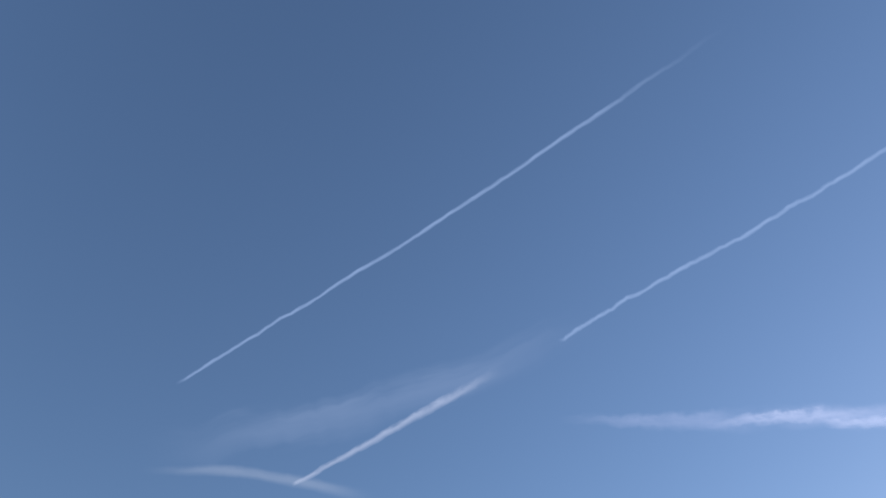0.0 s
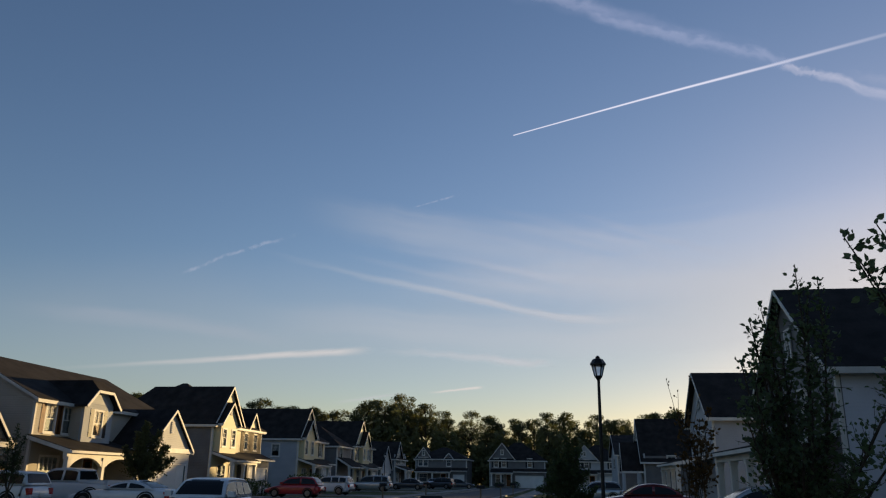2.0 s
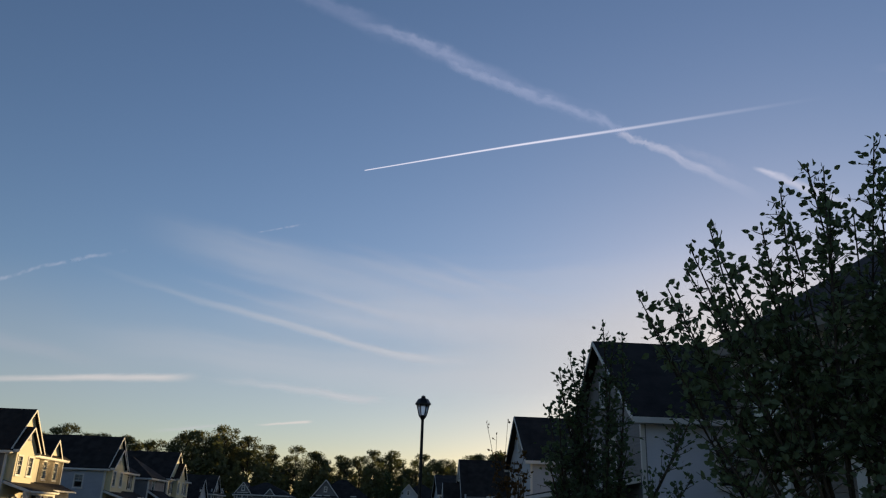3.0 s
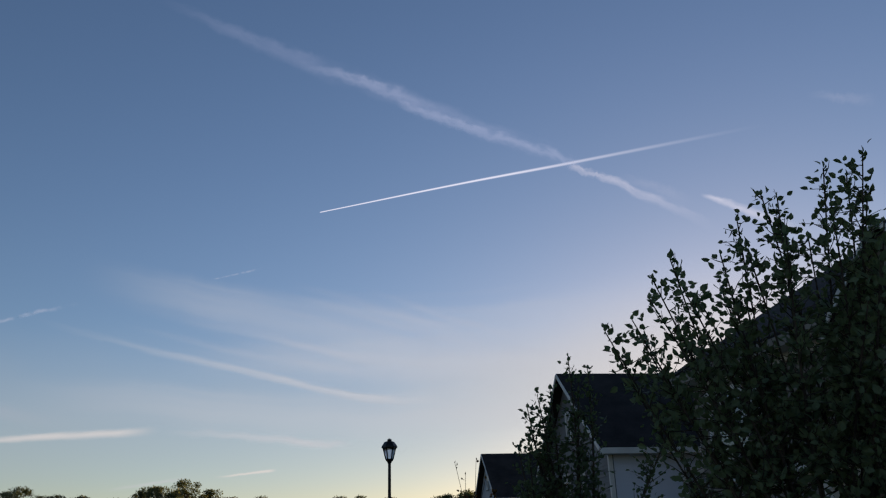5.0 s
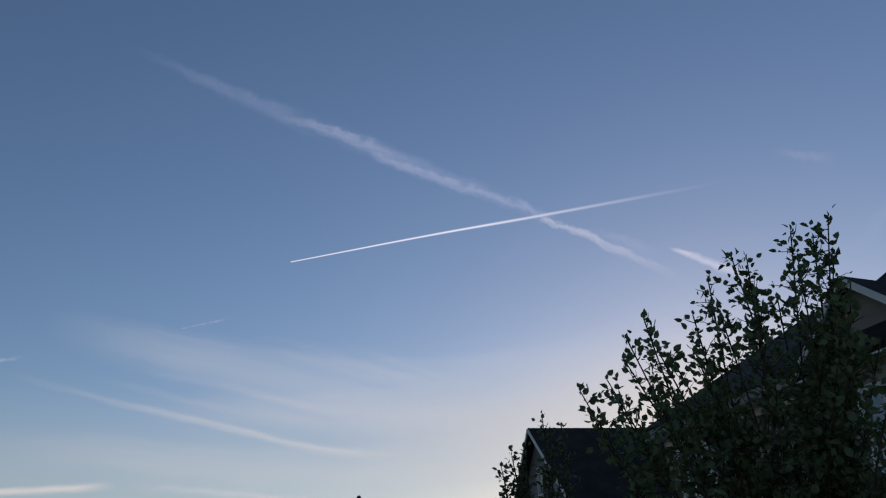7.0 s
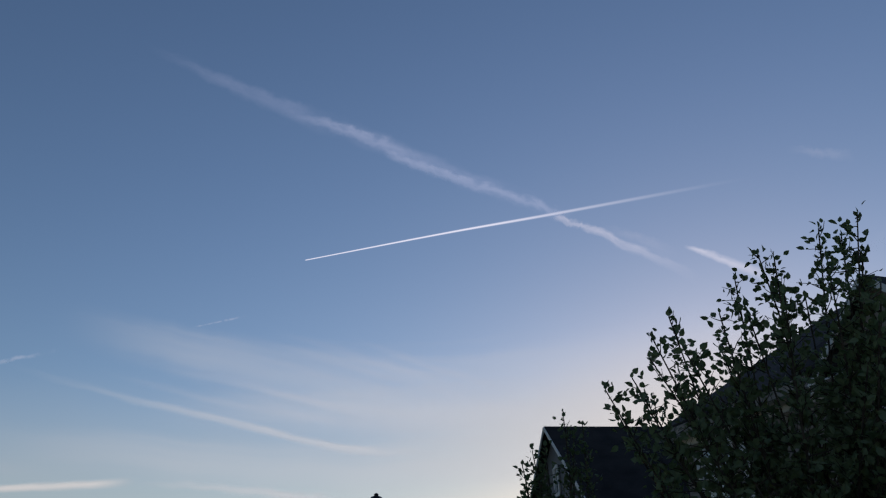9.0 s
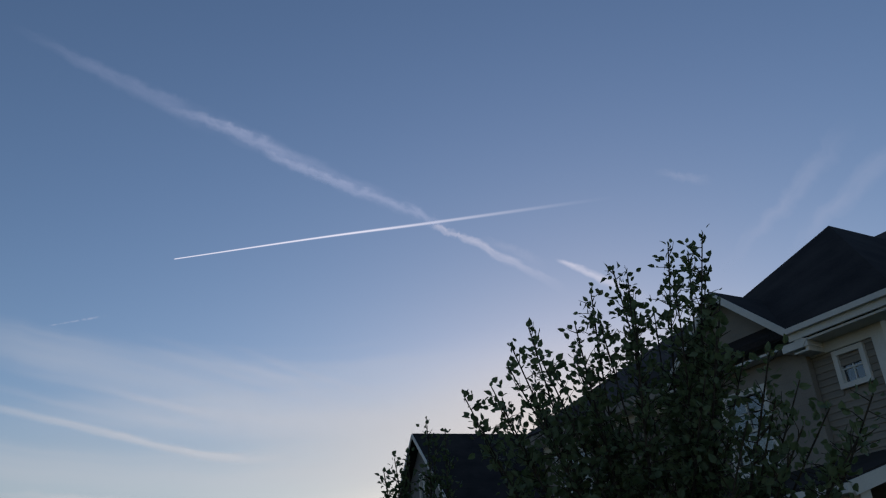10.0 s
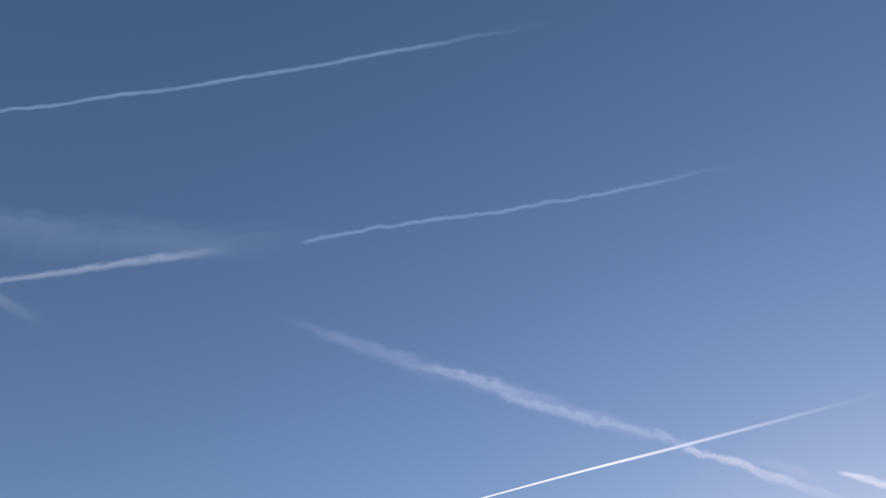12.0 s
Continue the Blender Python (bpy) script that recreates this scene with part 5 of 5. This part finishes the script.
SAP = [at_sight(a, e, d) for a, e, d in ( (-8.6, 4.6, 19.5), (-10.2, 3.4, 19), (-7.9, 4.4, 19.2), (-9.3, 3.9, 18.8), (-10.0, 4.6, 19.3), (-8.9, 3.2, 19.2), (-9.6, 2.6, 18.7))]
SHOOTS = [at_sight(a, e, d) for a, e, d in ((-7.3, 6.7, 19), (-8.0, 5.9, 19.4), (-8.8, 6.9, 19), (-9.4, 5.6, 19.2))]
young_tree((2.75, 19.05, 0), SHOOTS, 0.07, "thin bare upright shoots with a few leaves", LEAF_RUST, 18, per=4, low=0.35, name="sapling", thick=0.009, twig=0.2)
young_tree((2.9, 18.9, 0), SAP, 0.09, "sapling with sparse rusty autumn leaves", LEAF_RUST, 8, per=42, low=0.2, name="sapling", thick=0.013, twig=0.38)
young_tree((-20.3, 27.4, 0), [(-20.3 + x, 27.4 + y, z) for x, y, z in ((0, 0, 3.3), (0.25, 0.2, 2.9), (-0.3, 0.1, 2.8), (0.1, -0.3, 2.6), (0.4, -0.1, 2.1), (-0.4, -0.2, 2.0))],
           0.062, "slender young tree beside a driveway", LEAF_DARK, 9, per=110, name="young_tree")
young_tree((-22.0, 39.9, 0), [(-22.0 + x, 39.9 + y, z) for x, y, z in ((0, 0, 4.2), (0.5, 0.6, 3.8), (-0.6, 0.2, 3.7), (0.1, -0.7, 3.6), (0.9, 0.5, 3.0), (-0.9, -0.4, 2.9), (0.8, -0.8, 2.5), (-0.6, 0.9, 2.6), (0.2, 1.2, 2.2), (1.2, 1.0, 2.4), (-1.2, 0.6, 2.2), (0.6, 1.4, 3.0), (0.9, -1.1, 1.6), (-0.2, -1.3, 2.4))],
           0.1, "bushy young tree before a garage, its edge caught by the sun", LEAF_FAR, 10, per=190, twig=0.95, name="young_tree")
young_tree((0.1, 30.0, 0), [(0.1 + x, 30.0 + y, z) for x, y, z in ((0, 0, 3.15), (0.45, 0.1, 2.7), (-0.45, 0, 2.6), (0.8, 0.2, 1.9), (1.1, 0.1, 1.3), (-1.1, 0.1, 1.2), (0.3, 0.3, 2.3), (-0.3, -0.3, 2.2), (-0.7, 0.1, 1.6), (0.2, -0.5, 1.9), (0.9, 0, 1.0), (-0.9, 0, 0.9))],
           0.085, "dark bushy evergreen by the pavement", LEAF_DARK, 12, per=190, twig=0.7, low=0.1, name="evergreen")


def shrub(x, y, w, h, seed, label="dark clipped shrub by a house wall"):
    rng = np.random.default_rng(seed)
    S = thing("shrub", pose(x, y, 0), label, "shrub", "shrubs")
    n = int(420 * w)
    p = rng.normal(size=(n, 3))
    p = p / np.linalg.norm(p, axis=1)[:, None] * rng.uniform(0.55, 1.05, n)[:, None]
    c = p * (w / 2, w / 2, h / 2) + (0, 0, h / 2)
    c[:, 2] = np.maximum(c[:, 2], 0.03)
    wood = bmesh.new()
    for k in range(5):
        q = rng.normal(size=2) * w * 0.2
        tube(wood, [(0, 0, 0), (q[0] / 2, q[1] / 2, h * 0.35), (q[0], q[1], h * 0.75)], (0.03, 0.02, 0.008), 5)
    part("stem", wood, BARK, S)
    crown_part("crown", leaf_mesh("crown", c, p + (0, 0, 0.4), 0.13, LEAF_DARK, rng), S)


for k, (x, y, w, h) in enumerate(((-24.2, 60.2, 1.6, 1.3), (-24.0, 62.5, 1.5, 1.2), (-24.6, 72.6, 2.2, 1.7), (-24.4, 75.6, 2.6, 1.9), (-24.5, 78.8, 2.4, 1.8), (-24.6, 83.5, 1.6, 1.2),
                                  (-24.8, 86, 1.5, 1.2), (-26.2, 26.5, 1.2, 0.9), (-25.0, 24.2, 1.3, 1.0), (6.5, 60, 1.5, 1.1), (6.6, 52.5, 1.5, 1.1), (-12, 151, 1.6, 1.0), (-9, 151.5, 1.8, 1.1), (-24, 150, 1.6, 1.0), (-20, 150, 1.6, 1.0))):
    shrub(x, y, w, h, 40 + k)


def woodland_tree(seed, tall, spread, bare):
    """One tall tree: tapered trunk, limbs and uneven clumps of leaves with gaps between."""
    rng = np.random.default_rng(seed)
    T = thing("tree", pose(0, -400 - seed * 30, 0), "tall dark woodland tree with an open, uneven crown", "tree", "woodland behind the houses")
    wood, cs, ds = bmesh.new(), [], []
    stem(wood, (0, 0, 0), (rng.normal() * 0.6, rng.normal() * 0.6, tall * 0.95), 0.32, 0.05, 0.3, rng, 8, 7)
    for k in range(30):
        t = bare + (1 - bare) * rng.uniform(0, 1)
        ang = rng.uniform(0, math.tau)
        reach = spread * (1.1 - 0.75 * (t - bare) / (1 - bare)) * rng.uniform(0.35, 1.0)
        p = np.array((math.cos(ang) * reach, math.sin(ang) * reach, tall * min(t + 0.06, 0.97)))
        stem(wood, (0, 0, tall * t * 0.92), p, 0.09, 0.02, 0.2, rng, 5, 5)
        rad = np.array((1.15, 1.15, 0.75)) * rng.uniform(0.6, 1.35)
        n = 120
        q = rng.normal(size=(n, 3))
        q = q / np.linalg.norm(q, axis=1)[:, None] * (rng.uniform(0.15, 1, n) ** 0.6)[:, None]
        cs.append(p + q * rad)
        ds.append(q + rng.normal(size=(n, 3)) * 0.6)
    part("trunk", wood, BARK, T)
    crown_part("crown", leaf_mesh("crown", np.concatenate(cs), np.concatenate(ds), 0.31, LEAF_FAR, rng, 0.7), T)
    return T


KINDS = [woodland_tree(k, t, s, b) for k, (t, s, b) in enumerate(((19, 4.6, 0.5), (17, 4.0, 0.35), (20, 3.6, 0.55), (15, 4.4, 0.3), (18, 5.2, 0.45), (14, 3.6, 0.25)))]
trnd = random.Random(21)
PROFILE = [(33.1, 4.76), (21.7, 5.17), (19.2, 4.86), (16.5, 4.54), (14.5, 5.16), (13.4, 5.67), (11.9, 5.56), (10.3, 5.45), (8.7, 4.83), (7.9, 3.89), (6.4, 4.51), (4.5, 4.60), (2.9, 3.77), (1.1, 4.69), (0.2, 4.89), (-1.0, 3.75), (-3.0, 4.57), (-4.7, 4.46), (-7.2, 4.66), (-10.3, 4.65)]
first = {}
az = 31.5
while az > -10:
    el = np.interp(-az, [-p[0] for p in PROFILE], [p[1] * 0.99 for p in PROFILE])
    for row, (d, lower) in enumerate(((trnd.uniform(182, 196), 0.0), (trnd.uniform(204, 222), 0.7))):
        k = trnd.randrange(6)
        h = (EYE + d * math.tan(radians(el - lower * trnd.uniform(0.2, 1.6)))) * trnd.uniform(0.86, 1.05)
        s = h / (19, 17, 20, 15, 18, 14)[k]
        v = heading(az + trnd.uniform(-0.35, 0.35), 0, d)
        m = pose(v.x, v.y, 0, 0, 0, trnd.uniform(0, 360)) @ Matrix.Diagonal((s, s, s, 1))
        if k not in first:
            first[k] = KINDS[k]
            KINDS[k].matrix_basis = m
        else:
            ob = copy_thing(KINDS[k], m)
            ob.matrix_basis = m
    az -= trnd.uniform(0.6, 1.0)


def understorey():
    """The thicket under the tall trees, as one mass of leaves."""
    rng = np.random.default_rng(77)
    n = 64000
    a, d = rng.uniform(-11, 33, n), rng.uniform(178, 200, n)
    top = 9.0 + 4.0 * np.exp(-((a - 12) / 2.6) ** 2) + 2.0 * np.sin(a * 1.7) + 1.8 * np.sin(a * 4.3 + 1) + 1.2 * np.sin(a * 9.1)
    z = rng.uniform(0, 1, n) ** 0.8 * np.maximum(top, 2.5)
    p = np.stack([-np.sin(np.radians(a)) * d, np.cos(np.radians(a)) * d, z], 1)
    ob = new("thicket", leaf_mesh("thicket", p, rng.normal(size=(n, 3)), 0.9, LEAF_FAR, rng, 0.8))
    tagged(ob, "dark thicket under the tall trees", "undergrowth", kind="stuff")


understorey()


# ---- the sky's ice clouds: aircraft trails and thin cirrus, kilometres off ----
def ribbon(name, way, wide, mat, label, category, wobble=0.0, seed=0, far=4300.0, n=60, m=6):
    """A long thin sheet of cloud along a few directions (degrees left, up); wide: its width at both ends in degrees."""
    rng = np.random.default_rng(seed)
    p = np.array([heading(a, e) for a, e in way])
    t = np.linspace(0, len(way) - 1, n)
    i = np.minimum(t.astype(int), len(way) - 2)
    f = (t - i)[:, None]
    g = np.vstack([2 * p[0] - p[1], p, 2 * p[-1] - p[-2]])
    a, b, c, d = g[i], g[i + 1], g[i + 2], g[i + 3]
    q = 0.5 * (2 * b + (c - a) * f + (2 * a - 5 * b + 4 * c - d) * f ** 2 + (3 * b - a - 3 * c + d) * f ** 3)
    q /= np.linalg.norm(q, axis=1)[:, None]
    along = np.gradient(q, axis=0)
    across = np.cross(q, along)
    across /= np.linalg.norm(across, axis=1)[:, None]
    u = np.linspace(0, 1, n)
    w = np.radians(wide[0] + (wide[1] - wide[0]) * u)
    shake = np.convolve(rng.normal(size=n + 8), np.ones(5) / 5, "same")[4:-4] * np.radians(wobble)
    bm = bmesh.new()
    uv = bm.loops.layers.uv.new("UVMap")
    rows = [[bm.verts.new((q[k] + across[k] * (shake[k] + w[k] * (j / m - 0.5))) * far) for j in range(m + 1)] for k in range(n)]
    for k in range(n - 1):
        for j in range(m):
            face = bm.faces.new((rows[k][j], rows[k + 1][j], rows[k + 1][j + 1], rows[k][j + 1]))
            for loop, (s, r) in zip(face.loops, ((k, j), (k + 1, j), (k + 1, j + 1), (k, j + 1))):
                loop[uv].uv = (u[s], r / m)
    ob = part(name, bm, mat, smooth=True)
    return tagged(ob, label, category, "aircraft trails" if category == "contrail" else "cirrus", "stuff" if category != "contrail" else "")


SHARP = vapour("fresh_trail", 1.0, 7, 0.6, 0.004, 0.62, rag=0.06, glow=(0.85, 0.85, 0.82))
THIN = vapour("thin_trail", 0.6, 24, 0.9, 0.03, 0.35, rag=0.4, glow=(0.17, 0.25, 0.35))
AGED = vapour("aged_trail", 0.15, 9, 2.4, 0.45, 0.3, rag=0.5, glow=(0.4, 0.44, 0.54))
STRAND = vapour("trail_strand", 0.25, 13, 2.6, 0.36, 0.5, rag=0.75, glow=(0.46, 0.5, 0.58))
FAINT = vapour("faint_streak", 0.2, 4, 1.2, 0.45, 0.3, glow=(0.2, 0.25, 0.3))
HIGH = vapour("high_streak", 0.3, 4, 1.2, 0.45, 0.3, glow=(0.25, 0.3, 0.33))
STREAK = vapour("cirrus_streak", 0.5, 6, 1.6, 0.45, 0.3, rag=0.5)
PUFFS = vapour("puff_trail", 0.42, 14, 1.0, 0.1, 0.3, breaks=12, glow=(0.45, 0.48, 0.5))
VEIL = vapour("cirrus_veil", 0.36, 1.6, 4.0, 0.35, 0.35, rag=0.4)
FAINT_WARM = vapour("low_veil", 0.22, 3, 2.0, 0.4, 0.4, glow=(0.42, 0.42, 0.4))
FEATHER = vapour("feathery_veil", 0.14, 5, 3.0, 0.4, 0.4, rag=0.5, glow=(0.45, 0.47, 0.5))
FINE = vapour("fine_streak", 0.12, 5, 1.6, 0.5, 0.45, rag=0.5, glow=(0.52, 0.51, 0.46))
T, K = "contrail", "cloud"
ribbon("contrail", ((3.3, 24.7), (-8.0, 26.8), (-17.3, 27.7), (-33.0, 27.9)), (0.13, 0.5), SHARP, "bright fresh aircraft trail crossing the blue sky", T)
ribbon("contrail", ((11.2, 19.4), (7.3, 20.5)), (0.14, 0.3), PUFFS, "short bright aircraft trail low in the sky", T)
ribbon("contrail", ((52.4, 39.9), (41.7, 47.0), (26.5, 53.4), (5.5, 57.9), (-17.0, 58.5)), (0.4, 0.6), THIN, "thin wavering aircraft trail high in the sky", T, 0.1, 1, n=110)
ribbon("contrail", ((15.9, 43.3), (7.2, 45.1), (-6.5, 46.1), (-19.0, 45.9), (-32.0, 44.7)), (0.55, 0.5), THIN, "thin wavering aircraft trail high in the sky", T, 0.12, 2, n=110)
ribbon("contrail", ((41.0, 34.3), (31.9, 38.6), (21.3, 42.2)), (0.5, 1.3), vapour("spreading_trail", 0.5, 12, 1.6, 0.03, 0.3, rag=0.45, glow=(0.28, 0.33, 0.38)), "spreading white aircraft trail", T, 0.06, 3)
ribbon("contrail", ((49.3, 29.0), (44.6, 31.9)), (0.5, 0.8), FAINT, "faint broken end of an aircraft trail", T, 0.05, 4)
ribbon("contrail", ((18.0, 38.1), (9.0, 36.2), (1.0, 34.4)), (0.9, 2.6), AGED, "faint far end of a drifting old aircraft trail", T, 0.15, 5, n=60)
ribbon("contrail", ((7.0, 35.6), (-1.7, 33.7), (-9.0, 31.1), (-17.6, 27.8)), (2.6, 2.0), AGED, "wide drifting old aircraft trail", T, 0.12, 6, far=4294, n=80)
ribbon("contrail", ((6.6, 35.3), (1.0, 34.35), (-3.4, 33.2), (-9.5, 31.0)), (0.9, 2.0), STRAND, "bright torn strand of the old aircraft trail", T, 0.1, 7, far=4290, n=60)
ribbon("contrail", ((-2.6, 33.0), (-8.0, 31.15), (-13.4, 29.35), (-18.8, 27.2)), (1.1, 1.4), vapour("long_strand", 0.24, 15, 2.4, 0.1, 0.14, rag=0.7, glow=(0.46, 0.5, 0.58)), "bright torn strand of the old aircraft trail", T, 0.1, 8, far=4286, n=60)
ribbon("contrail", ((-16.9, 27.55), (-18.6, 26.9), (-20.2, 26.15), (-22.4, 24.8), (-25.5, 23.0), (-28.0, 21.2)), (0.8, 1.3), vapour("torn_end", 0.42, 8, 2.2, 0.08, 0.55, rag=0.7, glow=(0.6, 0.6, 0.6)), "torn white end of the old aircraft trail", T, 0.13, 9)
ribbon("cirrus_wisp", ((-20.5, 26.4), (-23.5, 25.2), (-26.5, 23.4)), (1.0, 1.6), FEATHER, "faint feathery edge of the torn trail", K, 0.1, 40, far=4310)
ribbon("cirrus_wisp", ((-26.7, 24.2), (-29.8, 22.5), (-34.0, 19.8)), (0.45, 1.7), vapour("bright_wisp", 0.5, 5, 1.6, 0.14, 0.5, rag=0.45, glow=(0.7, 0.69, 0.66)), "bright feathery wisp above the young tree", K, 0.06, 10)
ribbon("contrail", ((28.2, 13.4), (23.8, 15.55), (19.6, 17.1)), (0.4, 0.45), PUFFS, "broken line of small puffs from an aircraft", T, 0.08, 11)
ribbon("cirrus_streak", ((53.5, 34.0), (44.5, 34.9), (33.5, 33.6)), (0.9, 1.5), HIGH, "faint curved cirrus streak", K, 0.05, 12)
ribbon("cirrus_streak", ((37.5, 6.2), (25.5, 7.75), (20.6, 8.3), (13.4, 9.0)), (0.45, 1.0), vapour("bright_streak", 0.75, 5, 1.4, 0.5, 0.14, rag=0.4, glow=(0.6, 0.57, 0.47)), "long bright cirrus streak low over the roofs", K, 0.03, 13)
ribbon("cirrus_streak", ((23.5, 16.0), (16.2, 14.55), (8.0, 13.1), (-0.45, 11.4), (-7.5, 11.0)), (0.8, 1.1), vapour("long_streak", 0.6, 9, 2.0, 0.7, 0.22, rag=0.45), "long drooping cirrus streak", K, 0.08, 14)
ribbon("cirrus_streak", ((14.4, 8.95), (9.5, 8.75), (4.7, 8.35), (-0.6, 8.0)), (0.7, 1.2), STREAK, "thin cirrus streak low in the sky", K, 0.08, 15)
ribbon("cirrus_wisp", ((5.8, 8.75), (3.6, 8.2), (0.3, 8.1)), (0.8, 0.7), STREAK, "small puffed cirrus above the street lamp", K, 0.12, 16)
ribbon("cirrus_wisp", ((9.9, 5.9), (5.5, 6.4)), (0.28, 0.33), vapour("short_streak", 0.8, 2, 1.0, 0.4, 0.15, glow=(0.65, 0.6, 0.48)), "short bright cirrus streak over the trees", K, 0.02, 17)
ribbon("cirrus_streak", ((17.0, 5.0), (11.2, 5.9)), (0.35, 0.4), STREAK, "short faint cirrus streak over the trees", K, 0.02, 18)
ribbon("cirrus_veil", ((20.7, 19.1), (4, 16.4), (-16, 12.2)), (4.0, 8.0), VEIL, "broad pale veil of cirrus", K, 0.2, 19)
ribbon("cirrus_veil", ((14.5, 13.6), (-4, 13.9), (-22, 13.6)), (3.5, 7.0), VEIL, "broad pale veil of cirrus", K, 0.2, 20, far=4310)
ribbon("cirrus_veil", ((39, 10.2), (29, 10.2), (16.5, 8.8)), (1.8, 2.2), FAINT_WARM, "faint veil of cirrus over the roofs", K, 0.1, 21)
ribbon("cirrus_veil", ((54, 34.8), (35.5, 39.8), (10.0, 44.0)), (5.0, 4.0), vapour("faint_veil", 0.22, 5, 4, 0.35, 0.35, rag=0.5, glow=(0.17, 0.23, 0.3)), "faint cirrus veil beneath the high trails", K, 0.3, 22, far=4320)
ribbon("cirrus_wisp", ((-35.3, 29.3), (-40.0, 27.4)), (0.8, 1.3), FEATHER, "small faint cirrus wisp", K, 0.1, 23)
ribbon("cirrus_veil", ((-38.5, 21.2), (-44.4, 25.0), (-51, 29.0)), (1.4, 2.6), FEATHER, "faint feathery cirrus above the near roof", K, 0.3, 24)
ribbon("cirrus_veil", ((-42.5, 20.5), (-48, 24.2), (-56, 28.2)), (1.6, 3.0), FEATHER, "faint feathery cirrus above the near roof", K, 0.3, 25, far=4320)
ribbon("cirrus_veil", ((25, 11.0), (2, 10.1), (-24, 10.1)), (4.0, 6.0), VEIL, "pale haze of cirrus low in the sky", K, 0.2, 26, far=4330)
ribbon("cirrus_veil", ((8.3, 18.3), (-8, 16.8), (-30, 17.6)), (3.0, 8.0), vapour("glow_veil", 0.22, 2, 6, 0.4, 0.4, rag=0.45), "pale veil of cirrus near the hidden sun", K, 0.2, 27, far=4335)
# Dim emissive sheet that greys and evens the colour of the low sky.
ribbon("cirrus_veil", ((54, 7.4), (20.7, 9.0), (-20, 10.0), (-70, 11.5)), (15.0, 24.0), vapour("painted_pale_haze", 0.38, 6, 2, 0.32, 0.05, rag=0.2, glow=(0.365, 0.365, 0.31)), "painted pale haze over the low sky", K, 0.0, 28, far=4380, n=80, m=10)
FAN = (((15.3, 16.8), (5.7, 15.3), (-8.8, 11.8)), ((13.4, 17.4), (2.3, 14.7), (-11.3, 12.7)), ((6.2, 19.8), (-2.7, 17.4), (-13.0, 13.9)), ((0.5, 19.6), (-6.6, 17.1), (-14.5, 14.5)),
       ((10.5, 18.6), (0.0, 16.2), (-12.5, 13.3)), ((12.0, 16.0), (2.0, 13.6), (-7.0, 12.2)), ((17.5, 16.0), (9.0, 14.5), (-3.0, 12.4)), ((8.5, 19.4), (-4.0, 16.2), (-15.5, 12.6)))
for k, line in enumerate(FAN):
    ribbon("cirrus_streak", line, (0.6, 1.3 + 0.4 * (k % 3)), FINE, "fine slanting cirrus streak", K, 0.06, 30 + k, far=4302 + 2 * k)
# Emissive sheet that paints the sun's warm glow over the low sky.
ribbon("cirrus_veil", ((2, 10.1), (-20, 13.2), (-50, 13.6)), (8.0, 18.0), vapour("painted_sun_glow", 0.42, 3, 1.5, 0.45, 0.3, rag=0.15, glow=(0.52, 0.5, 0.385)), "painted warm glow round the hidden sun", K, 0.0, 29, far=4375, n=60, m=10)

# ---- pieces of the stone front, last ----
ledge_stones(H1)
